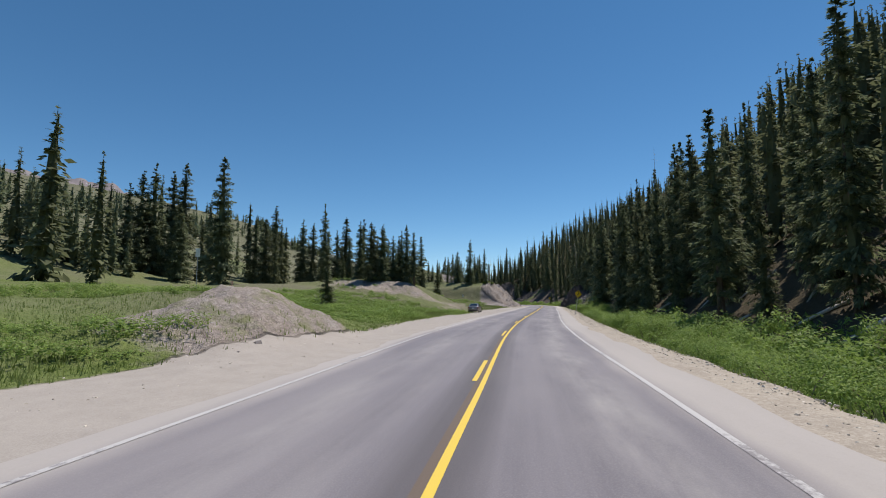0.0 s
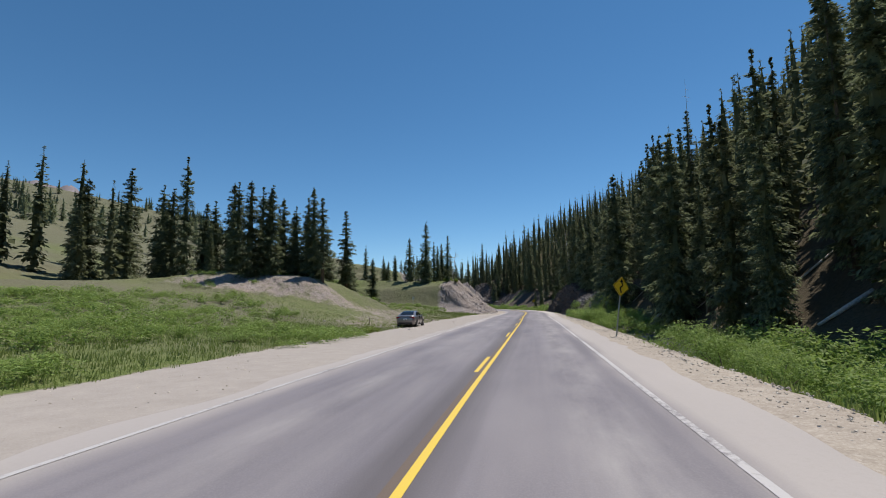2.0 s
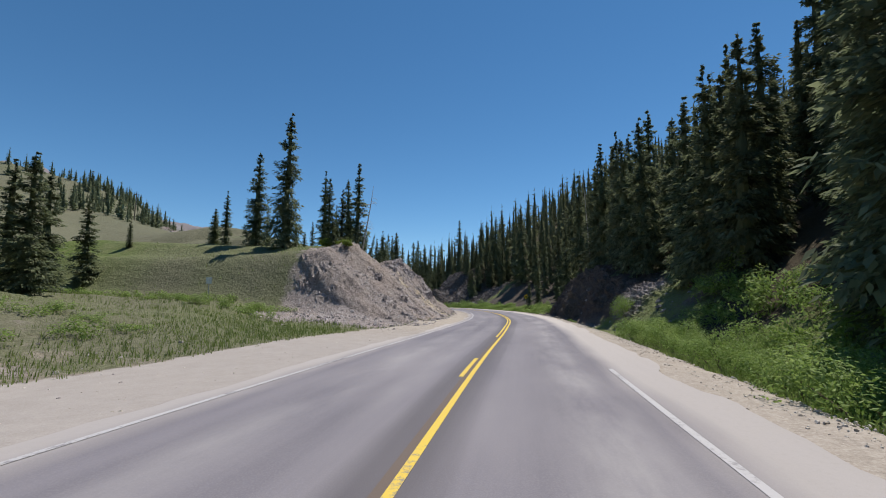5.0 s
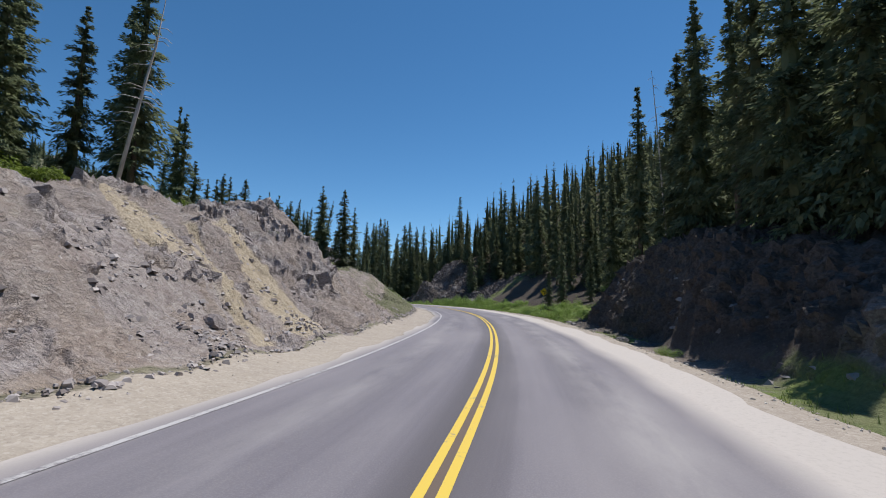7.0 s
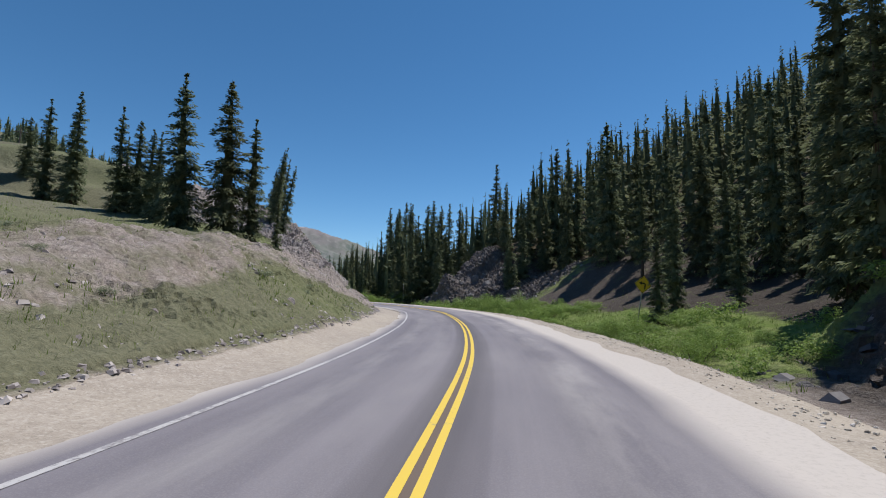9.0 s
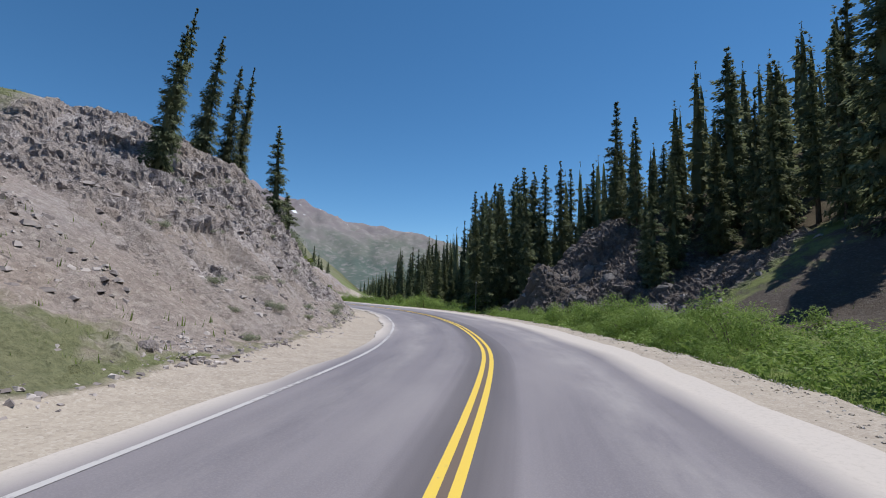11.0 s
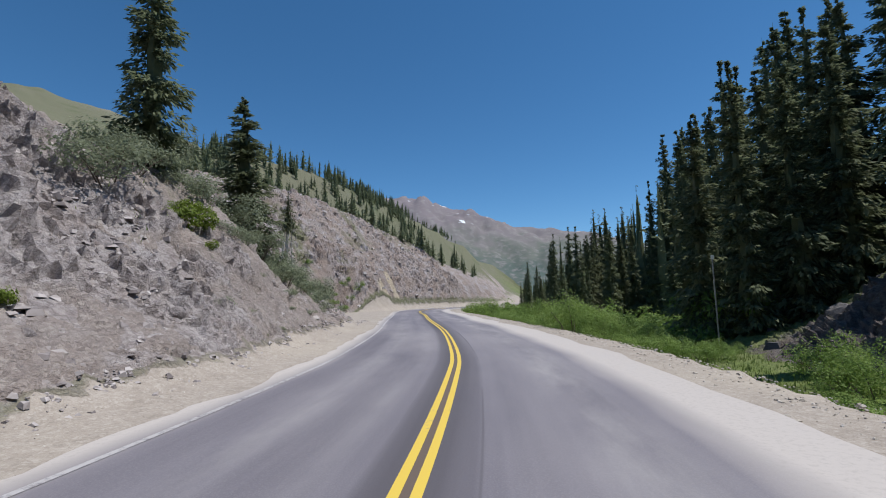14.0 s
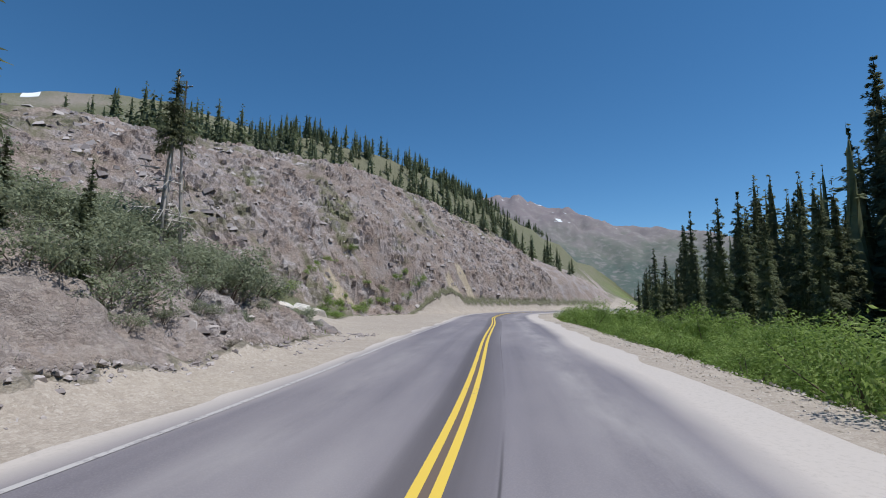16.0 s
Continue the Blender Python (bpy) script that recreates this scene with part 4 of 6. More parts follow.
# trees that stand out, and six shade trees: x, y, height of the tip, kind, width
LONE = [
    (-35, 73, 25, 2, 0.95), (-50.6, 76.9, 23.5, 0, 1.0), (-49.5, 78.6, 25.4, 5, 0.9), (-48.1, 84.9, 27.5, 2, 0.95), (-50.5, 86.5, 26, 0, 1.0), (-46, 80, 19, 2, 1.0), (-54, 79, 22, 5, 1.0), (-43, 76, 16, 2, 1.0), (-11.4, 46.1, 5.2, 2, 1.25), (-24.2, 95.1, 21.7, 1, 0.85), (-38.7, 106.5, 23.6, 0, 1.0), (-21.8, 103.7, 20.5, 2, 1.0), (-18.2, 106, 20.4, 5, 0.9),
    (-5.6, 90.8, 15.0, 4, 1.0), (-13.8, 89.5, 16.9, 2, 0.9), (-12.0, 91.0, 16.6, 0, 1.0), (-7.2, 93.0, 17.0, 2, 0.8), (-16.5, 92.5, 17.5, 5, 0.85), (-4.7, 102.8, 15.8, 4, 1.0), (7.5, 142.2, 13.8, 1, 0.9), (6.9, 146.0, 11.2, 0, 1.0), (21.5, 220.0, 13.9, 1, 0.9), (33.3, 209.7, 10.5, 2, 1.0), (35.2, 212.4, 13.5, 0, 1.0), (32.9, 212.6, 11.0, 1, 1.0), (38.8, 213.2, 16.0, 0, 1.0), (-6.4, 97.5, 12.0, 0, 1.0), (-9.5, 99, 15.5, 1, 1.0), (-12.5, 97.5, 16.6, 2, 1.0),
    (-15, 99, 17.5, 0, 1.0), (-27.5, 98, 18.0, 0, 1.0), (-30.5, 101, 19.5, 5, 0.9), (-20.0, 93, 11.0, 3, 0.9), (-4.8, 104, 10.5, 1, 1.0), (-1.2, 106.5, 9.0, 0, 1.0),
    (3.9, 123.7, 14.8, 2, 0.9), (6.9, 121.6, 17.5, 0, 0.95), (1.2, 124, 11.2, 1, 1.0), (-0.6, 126, 9.6, 0, 1.0), (9.4, 127.5, 13.5, 3, 1.0), (11.6, 131.6, 16.2, 4, 0.95), (10.6, 132.6, 14.8, 2, 0.8),
    (10.2, 130.2, 13.0, 3, 1.0), (9.9, 138.6, 11.9, 0, 0.85), (10.6, 142.5, 9.4, 0, 1.0), (9.0, 145, 9.6, 1, 1.0), (9.8, 146.6, 9.0, 2, 0.9), (8.0, 151, 9.4, 2, 1.0), (7.0, 153, 9.2, 0, 1.0),
    (12.1, 164.5, 13.9, 5, 0.95), (14.5, 165.2, 13.8, 2, 1.0), (15.4, 166.2, 11.8, 1, 1.0), (16.4, 167.5, 7.4, 3, 0.9), (4.2, 169.4, 14.0, 1, 0.95), (5.0, 170.2, 13.4, 2, 0.9), (6.3, 169.6, 12.4, 0, 1.0), (7.9, 168.2, 11.8, 1, 1.0), (3.0, 171.5, 12.6, 5, 0.9),
    (-5.4, 173.5, 16.4, 1, 1.0), (-4.0, 174.2, 15.0, 2, 1.0), (-2.0, 172.5, 16.6, 3, 0.9), (-10.5, 172, 19.5, 1, 1.0), (-8.6, 175, 15.5, 2, 1.0),
    (-5.4, 107.8, 11, 0, 1.0), (-5.9, 110.9, 9.9, 1, 1.0), (-5.6, 113.3, 9.7, 2, 0.9), (-6.5, 118.3, 8.9, 0, 1.0), (-6.6, 123.6, 8.5, 1, 1.0), (-1.1, 127.4, 10.3, 2, 0.9), (-4.6, 134.8, 7.7, 0, 1.0),
    (8.7, 129.1, 14.6, 1, 0.9), (-15.7, 107.3, 13.6, 0, 1.0), (-17.6, 112.2, 12.7, 2, 1.0), (-10.3, 96.4, 15.1, 5, 0.9), (-8.5, 95.2, 16.0, 1, 1.0), (-24, 110, 15, 2, 1.0), (-12, 101, 15, 0, 1.0), (-14.5, 103, 16, 1, 1.0), (-20, 99.5, 15.5, 3, 1.0), (-23, 101, 17, 5, 0.9), (-26, 104, 17.5, 2, 1.0), (-33, 97, 17, 1, 1.0), (-36, 94, 18.5, 2, 1.0), (-40, 99, 19, 0, 1.0), (-32, 105, 18, 3, 1.0), (-9.5, 104, 13, 2, 1.0), (-11, 108, 12.5, 1, 1.0), (-29, 112, 16, 0, 1.0),
    (10.1, 145.0, 8.4, 0, 1.1), (10.8, 145.6, 9.9, 2, 1.0), (11.6, 146.3, 8.8, 0, 1.1), (12.0, 146.9, 8.2, 2, 1.1), (12.8, 147.1, 9.0, 5, 1.0), (13.5, 147.6, 8.7, 0, 1.1), (14.0, 148.3, 8.1, 2, 1.1), (14.6, 148.6, 8.1, 5, 1.0), (11.2, 149.5, 8.8, 0, 1.0),
    (-1.7, 206.8, 18.4, 0, 0.95), (-3.9, 212.0, 12.6, 2, 1.4), (11.1, 120.1, 8.4, 5, 1.3), (11.2, 121.5, 8.2, 2, 1.3), (12.2, 122.5, 7.6, 5, 1.4),
    (15.5, 228.6, 14.5, 1, 0.95), (17.1, 230.9, 14.3, 0, 1.0), (19.3, 230.2, 16.8, 1, 1.0), (21.0, 231.4, 17.4, 2, 1.0), (22.5, 231.5, 19.7, 3, 1.0), (28.8, 233.4, 20, 1, 1.0), (33, 226.7, 17.8, 0, 1.0), (35.7, 230.2, 20, 1, 1.0), (36.7, 227.9, 20.4, 2, 1.0), (37.6, 225.0, 19.8, 0, 1.0), (26.2, 223.4, 9.5, 2, 1.0), (23.6, 221.6, 8.5, 0, 1.0), (16.2, 225.0, 12.8, 1, 0.95), (14.2, 226.2, 11.0, 0, 1.0), (18.2, 226.5, 12.2, 0, 1.0), (20.0, 228.0, 14.6, 2, 0.9), (22.4, 225.8, 13.5, 3, 1.0),
    (24.9, 226.2, 18.6, 1, 1.0), (31.0, 226.2, 19.6, 1, 0.95), (28.0, 228.5, 16.0, 0, 1.0), (33.5, 224.5, 15.2, 2, 0.95), (36.5, 222.5, 15.5, 2, 1.0),
    (11.0, 234.5, 3.9, 2, 1.35), (17.8, 233.5, 18, 2, 1.0), (20.5, 236, 20, 0, 1.0), (16.8, 244, 22, 2, 1.0), 
    (-0.6, 277, 20, 1, 0.9), (0.2, 282, 24.5, 1, 1.0), (3.2, 283, 28, 0, 1.0), (6.0, 272, 26, 2, 0.9), (3.4, 270, 21, 1, 1.0), (6.4, 266.5, 23.5, 0, 1.0), (8.2, 264, 23, 2, 0.9), (7.4, 276, 28.5, 0, 1.0), (9.4, 270, 27, 1, 1.0), (2.6, 274, 22, 5, 0.9), (5.2, 280, 30, 2, 0.9), (10.5, 262, 24, 0, 1.0),
    (18.5, 240, 22, 0, 1.1), (1.5, 279, 27.5, 0, 1.0), (4.0, 276, 25, 2, 1.0),
    (-19.5, 211.0, 9.6, 1, 0.9), (-3.6, 215.2, 3.6, 2, 1.1), (-6.5, 215.4, 5.2, 1, 0.9), (-3.4, 214.0, 4.0, 3, 1.15),
    (48.7, 114.8, 32.2, 1, 1.0), (45.2, 120.8, 23.5, 0, 0.95), (46.5, 100.2, 30.5, 4, 1.0), (50.4, 109.5, 27.6, 1, 1.0), (46.0, 116.5, 21.4, 2, 0.9), (45.0, 162, 19.4, 1, 1.0), (49.8, 154.8, 27.0, 0, 1.0),
    # six at x 37-44, y 109-118 added out of view to shade the bank
    (54.5, 172.5, 21.2, 1, 1.0), (54.6, 183.3, 19.0, 1, 1.0), (38.4, 166.5, 5.2, 3, 1.2), (41.5, 172.0, 9.5, 1, 0.9), (44.5, 170, 8.0, 3, 1.0), (43.0, 152.5, 21.5, 4, 0.9), (41.0, 128.4, 21, 0, 1.0), (40.6, 131.5, 20, 2, 1.0), (41.5, 135.0, 22, 1, 1.0), (42.5, 138.5, 21, 4, 1.0), (42.2, 142.0, 23, 0, 1.0), (42.8, 145.5, 21, 2, 1.0), (46.2, 124.5, 24, 1, 1.0), (40.2, 114.6, 19, 2, 1.0), (40.8, 111.4, 21, 0, 1.0), (43.2, 117.4, 23, 1, 1.0), (39.0, 117.2, 18, 0, 1.0), (38.4, 113.4, 19, 5, 1.0), (37.8, 109.6, 19, 2, 1.0), (42.0, 156.5, 14.0, 3, 1.0),
]
spots = []
for x, y, top, kind, wide in LONE:
    h = max(2.0, top - height(x, y))
    plant(kind, x, y, h, rng, wide * (14 / max(h, 9)) ** 0.3 * (1.2 if x < 0 and y < 130 else 1.0))
    spots.append((x, y))


# spruces at the brink of the cutting, leaning out over it
for x, y, top, kind, wide in ((9.2, 183.9, 14.0, 0, 0.9), (7.2, 186.1, 16.6, 1, 0.95), (5.4, 190.1, 17.6, 0, 0.9), (4.4, 193.1, 17.2, 2, 0.9), (4.2, 194.6, 17.8, 1, 0.85), (1.4, 197.8, 17.5, 0, 0.9), (-0.4, 195.5, 18.6, 2, 0.9)):
    plant(kind, x, y, max(2.0, top - height(x, y)), rng, wide * 0.9, 0.0, rng.uniform(6, 10))
    spots.append((x, y))


def scatter(n, s0, s1, d0, d1, gap, seed, accept):
    """Places along the road, at least gap apart."""
    r = random.Random(seed)
    out = []
    cells = {}
    for x, y in spots:
        cells.setdefault((int(x // gap), int(y // gap)), []).append((x, y))
    for _ in range(n):
        s, d = r.uniform(s0, s1), r.uniform(d0, d1)
        x, y = map(float, on_road(s, d))
        c = (int(x // gap), int(y // gap))
        if any((x - a) ** 2 + (y - b) ** 2 < gap * gap for i in (-1, 0, 1) for j in (-1, 0, 1) for a, b in cells.get((c[0] + i, c[1] + j), ())):
            continue
        if accept(s, d, x, y, r):
            cells.setdefault(c, []).append((x, y))
            out.append((s, d, x, y))
    return out


def wood_edge(s):
    return float(np.interp(s, [0, 60, 104, 112, 126, 130, 148, 156, 165, 190, 198, 222, 232, 250], [16.0, 14.0, 12.5, 18.5, 18.5, 13.0, 13.2, 17, 21, 22, 23, 24, 17, 18]))


near = scatter(2600, 4, 236, 12, 40, 3.0, 21, lambda s, d, x, y, r: wood_edge(s) < d < wood_edge(s) + 6.0)
spots += [(x, y) for _, _, x, y in near]
for s, d, x, y in near:
    k = rng.random()
    edge = d - wood_edge(s)
    h = rng.uniform(11.5, 19) * (0.72 if edge < 3 and k < 0.4 else 1.0)
    plant(rng.choice((0, 0, 1, 1, 2, 3, 4)), x, y, h, rng, rng.uniform(0.82, 1.12))
print("single trees", len(LONE) + len(near))

left_near = scatter(900, -20, 100, -75, -34, 3.2, 22, lambda s, d, x, y, r: (d < -44 + 8 * value_noise([x], [y], 16, 4)[0]) and value_noise([x], [y], 14, 6)[0] > -0.02)[:46]
spots += [(x, y) for _, _, x, y in left_near]
valley_edge = scatter(1500, 254, 306, 15.5, 27, 2.6, 29, lambda s, d, x, y, r: True)[:62]
spots += [(x, y) for _, _, x, y in valley_edge]
for s, d, x, y in valley_edge:
    plant(rng.choice((0, 1, 1, 3, 2)), x, y, rng.uniform(9, 14) if d > 20 else rng.uniform(5, 8.5), rng, rng.uniform(0.85, 1.1))


def far_wood(name, places, heights, seed, levels, per, label, wide=(0.14, 0.185)):
    """Many distant trees as one mesh."""
    r = random.Random(seed)
    models = []
    for i in range(6):
        v, f = spruce_crown(random.Random(seed + i), 1.0, r.uniform(wide[0], wide[1]), levels, per, False, 0.04, 0.05)
        models.append((np.array(v), f))
    xs, ys = np.array([p[0] for p in places]), np.array([p[1] for p in places])
    zs = land(xs, ys)[0]
    verts, faces, base = [], [], 0
    for x, y, z, h in zip(xs, ys, zs, heights):
        v, f = models[r.randrange(6)]
        a = r.uniform(0, 6.28)
        c, s = math.cos(a) * h * 1.0, math.sin(a) * h * 1.0
        w = np.stack([v[:, 0] * c - v[:, 1] * s + x, v[:, 0] * s + v[:, 1] * c + y, v[:, 2] * h + z - 0.2], 1)
        verts.append(w)
        faces.extend([tuple(q + base for q in t) for t in f])
        base += len(v)
    ob = mesh_object(name, np.concatenate(verts).tolist(), faces, NEEDLES)
    tagged(ob, label, "woods", kind="stuff")
    return ob


far_wood("meadow_spruces", [(x, y) for _, _, x, y in left_near], [rng.uniform(8, 18) for _ in left_near], 45, 26, 8, "spruces standing in loose clumps behind the meadow")
back = scatter(9000, -30, 250, 18, 112, 3.1, 24, lambda s, d, x, y, r: d > wood_edge(s) + 5.6 and x < 180)
far_wood("spruce_forest", [(x, y) for _, _, x, y in back], [rng.uniform(8.5, 18.5) for _ in back], 40, 17, 6, "dense dark spruce forest on a steep slope")
print("forest", len(back))


def hill_places(n, x0, x1, y0, y1, seed, dens, gap):
    r = random.Random(seed)
    xs = np.array([r.uniform(x0, x1) for _ in range(n)])
    ys = np.array([r.uniform(y0, y1) for _ in range(n)])
    s, d = to_road(xs, ys)
    keep = dens(xs, ys, s, d)
    pick = np.array([r.random() for _ in range(n)])
    ok = pick < keep
    return list(zip(xs[ok], ys[ok]))


hillside = hill_places(6500, -330, 0, 60, 560, 25, lambda x, y, s, d: np.where(d < -58, 1, 0) * smooth(-0.12, 0.16, fbm(x, y, 60, 51, 3)) * 0.55, 4)
hillside += hill_places(3000, -150, -55, 215, 400, 31, lambda x, y, s, d: np.where((d < -50) & (d > -68), 0.42, 0) * smooth(-0.2, 0.1, fbm(x, y, 20, 53, 2)), 4)
hillside += hill_places(500, -130, -30, 235, 400, 32, lambda x, y, s, d: np.where((d < -22) & (d > -40) & (s > 268), 0.5, 0) * smooth(0.0, 0.2, fbm(x, y, 16, 54, 2)), 4)
hillside += hill_places(1200, -160, -30, 215, 380, 26, lambda x, y, s, d: np.where((d < -40) & (d > -70), 1, 0) * smooth(-0.05, 0.2, fbm(x, y, 26, 52, 3)) * 0.6, 4)
hillside += [(x, y) for _, _, x, y in scatter(400, 294, 350, -34, -12, 3.0, 81, lambda s, d, x, y, r: -d > 12 + 0.25 * (330 - s))[:55]]
hillside += [(x, y) for _, _, x, y in scatter(500, 262, 316, -46, -27, 2.6, 82, lambda s, d, x, y, r: -d > 46 - 0.42 * (s - 262))[:80]]
far_wood("hillside_spruces", hillside, [rng.uniform(5, 11) if y < 180 else rng.uniform(3.2, 7.6) for _, y in hillside], 50, 14, 7, "scattered dark spruces on a grassy hillside", (0.22, 0.31))
valley_near = scatter(2400, 248, 330, 26, 60, 2.7, 23, lambda s, d, x, y, r: True)[:190]
far_wood("valley_spruces", [(x, y) for _, _, x, y in valley_near], [rng.uniform(10.5, 18) for _ in valley_near], 66, 24, 8, "green spruces standing close on the valley floor")
valley_far = hill_places(420, -60, 45, 232, 305, 28, lambda x, y, s, d: np.where((d > 27) & (d < 75), .6, 0), 4)
valley_far += hill_places(4200, -330, 60, 300, 800, 27, lambda x, y, s, d: np.where((d > 13) & (d < 160), .55, 0), 4)
far_wood("valley_woods", valley_far, [rng.uniform(10, 20) for _ in valley_far], 60, 9, 6, "distant spruces on the valley floor")
print("far", len(hillside), len(valley_far))


# ---- shrubs
def make_shrub(name, seed, material, w, h, leaves, size, label, category="shrub", group="roadside shrubs"):
    """A shrub: stems and a crown of many small leaves in uneven clumps."""
    r = random.Random(seed)
    ob = new(name)
    tagged(ob, label, category, group)
    v, f = [], []
    clumps = []
    for i in range(11):
        a, q = r.uniform(0, 6.28), math.sqrt(r.random()) * 0.75
        clumps.append((math.cos(a) * q * w, math.sin(a) * q * w, h * r.uniform(0.35, 0.82) * (1 - 0.35 * q), r.uniform(0.25, 0.42) * w))
    for i in range(leaves):
        cx, cy, cz, cr = r.choice(clumps)
        d = Vector((r.gauss(0, 1), r.gauss(0, 1), r.gauss(0, 1))).normalized() * cr * r.uniform(0.55, 1.05)
        p = Vector((cx, cy, max(0.03, cz + d.z * h / w * 0.8))) + Vector((d.x, d.y, 0))
        n = (d.normalized() + Vector((r.uniform(-.8, .8), r.uniform(-.8, .8), r.uniform(0, 1.2)))).normalized()
        t = n.orthogonal().normalized()
        t.rotate(Matrix.Rotation(r.uniform(0, 6.28), 3, n))
        b = n.cross(t)
        k = size * r.uniform(0.6, 1.4)
        a = len(v)
        v.extend([tuple(p - t * k), tuple(p + b * k * 0.42), tuple(p + t * k + n * k * 0.25), tuple(p - b * k * 0.42)])
        f.append((a, a + 1, a + 2, a + 3))
    part("foliage", v, f, material, ob)
    v, f = [], []
    for i in range(7):
        cx, cy, cz, cr = clumps[i]
        tv, tf = tube([(cx * .15, cy * .15, -0.15), (cx * .6, cy * .6, cz * .6), (cx, cy, cz)], [0.016, 0.011, 0.005], 4)
        f.extend([tuple(q + len(v) for q in t) for t in tf])
        v.extend(tv)
    part("woody_base", v, f, BARK, ob, "thin brown branching stem")
    return ob


SHRUBS = {
    "willow": [make_shrub("willow_shrub", 71 + i, WILLOW, 1.0, 1.15, 3600, 0.027, "bright green willow shrub beside the gravel verge") for i in range(4)],
    "sage": [make_shrub("grey_green_shrub", 81 + i, SAGE, 0.9, 1.0, 1900, 0.034, "grey-green shrub on the rubble slope") for i in range(2)],
    "broom": [make_shrub("yellow_green_shrub", 91 + i, BROOM, 0.7, 0.6, 900, 0.055, "yellow-green leafy shrub among rocks") for i in range(2)],
}
placed = set()


def shrub(kind, x, y, size, r, tall=1.0, sink=0.05):
    src = r.choice(SHRUBS[kind])
    m = Matrix.Translation((x, y, height(x, y) - sink)) @ pose(0, 0, 0, r.uniform(-6, 6), r.uniform(-6, 6), r.uniform(0, 360)) @ Matrix.Diagonal((size, size, size * tall, 1))
    if src.name not in placed:
        placed.add(src.name)
        src.matrix_basis = m
        return src
    q = src.scale
    return copy_thing(src, m @ Matrix.Diagonal((1 / q.x, 1 / q.y, 1 / q.z, 1)))


rb = random.Random(8)
taken = spots
spots = []
# the wet strip between verge and forest
thicket = []


def shrubs_or_thicket(places, keep, size, tall):
    for n, (s, d, x, y) in enumerate(places):
        k, t = rb.uniform(*size), rb.uniform(*tall)
        if n < keep:
            shrub("willow", x, y, k, rb, t, 0.12)
        else:
            thicket.append((x, y, k, t))


shrubs_or_thicket(sorted(scatter(2600, 3, 126, 7.3, 14.5, 1.55, 31, lambda s, d, x, y, r: s < 113 + 4 * r.random() and d < wood_edge(s) - 0.5 and value_noise([x], [y], 6, 61)[0] > -0.34 and not (57 < s < 84 and 6.6 < d < 11.2)), key=lambda q: q[1]), 60, (1.25, 2.1), (0.75, 1.05))
shrubs_or_thicket(scatter(900, 157, 200, 7.2, 16, 1.5, 32, lambda s, d, x, y, r: value_noise([x], [y], 8, 62)[0] > -0.2 and d < 13 + (s > 186) * 2)[:130], 30, (0.75, 1.5), (0.6, 0.95))
shrubs_or_thicket(sorted(scatter(1500, 194, 226, 7.0, 14, 1.35, 39, lambda s, d, x, y, r: d < np.interp(s, [200, 205, 208, 212, 213, 226], [13.5, 13, 10.5, 9.5, 7.4, 12]) and not 213 < s < 220), key=lambda q: q[1]), 35, (0.85, 1.35), (0.75, 1.05))
shrubs_or_thicket(sorted(scatter(3000, 225, 300, 7.3, 19, 1.9, 33, lambda s, d, x, y, r: d < 18 and value_noise([x], [y], 5, 69)[0] > -0.36), key=lambda q: q[1]), 60, (1.1, 2.3), (0.6, 1.3))
for s, d, k in ((187.5, 9.4, 1.9), (189.2, 8.9, 1.6), (190.6, 10.2, 2.0), (193.8, 9.3, 2.0), (195.0, 8.8, 1.8), (195.6, 10.6, 2.2), (197.0, 9.4, 2.2), (198.6, 8.9, 1.9), (198.4, 11.0, 2.2), (200.0, 9.6, 2.1), (201.5, 9.0, 1.7), (202.5, 10.6, 2.0), (204.0, 9.4, 1.6)):
    x, y = map(float, on_road(s, d))
    shrub("willow", x, y, k, rb, rb.uniform(1.0, 1.2), 0.12)
for s, d, k in ((206.4, 8.6, 1.3), (207.8, 9.0, 1.5), (209.2, 8.5, 1.2), (210.4, 9.4, 1.5), (211.8, 8.9, 1.3), (213.0, 9.6, 1.25), (214.6, 9.2, 1.3), (215.8, 9.7, 1.4), (217.0, 10.6, 1.2), (205.0, 9.2, 1.4), (208.6, 10.6, 1.6)):
    x, y = map(float, on_road(s, d))
    shrub("willow", x, y, k, rb, rb.uniform(0.8, 1.05), 0.12)
# meadow on the other side
shrubs_or_thicket(scatter(500, 58, 78, -32, -12.5, 1.6, 41, lambda s, d, x, y, r: value_noise([x], [y], 9, 66)[0] > -0.08)[:55], 6, (0.7, 1.3), (0.45, 0.75))
shrubs_or_thicket(scatter(4200, 0, 62, -34, -8.6, 1.25, 34, lambda s, d, x, y, r: value_noise([x], [y], 10, 63)[0] > -0.2 and not ((x + 9) ** 2 + (y - 22) ** 2 < 50))[:330], 15, (0.8, 1.5), (0.4, 0.72))
shrubs_or_thicket(scatter(900, 90, 113, -24, -12.5, 1.3, 43, lambda s, d, x, y, r: value_noise([x], [y], 7, 67)[0] > -0.05)[:60], 6, (0.5, 1.0), (0.5, 0.8))
shrubs_or_thicket(scatter(900, 76, 112, -40, -24, 1.6, 44, lambda s, d, x, y, r: value_noise([x], [y], 8, 68)[0] > 0.0)[:60], 0, (0.6, 1.2), (0.5, 0.9))


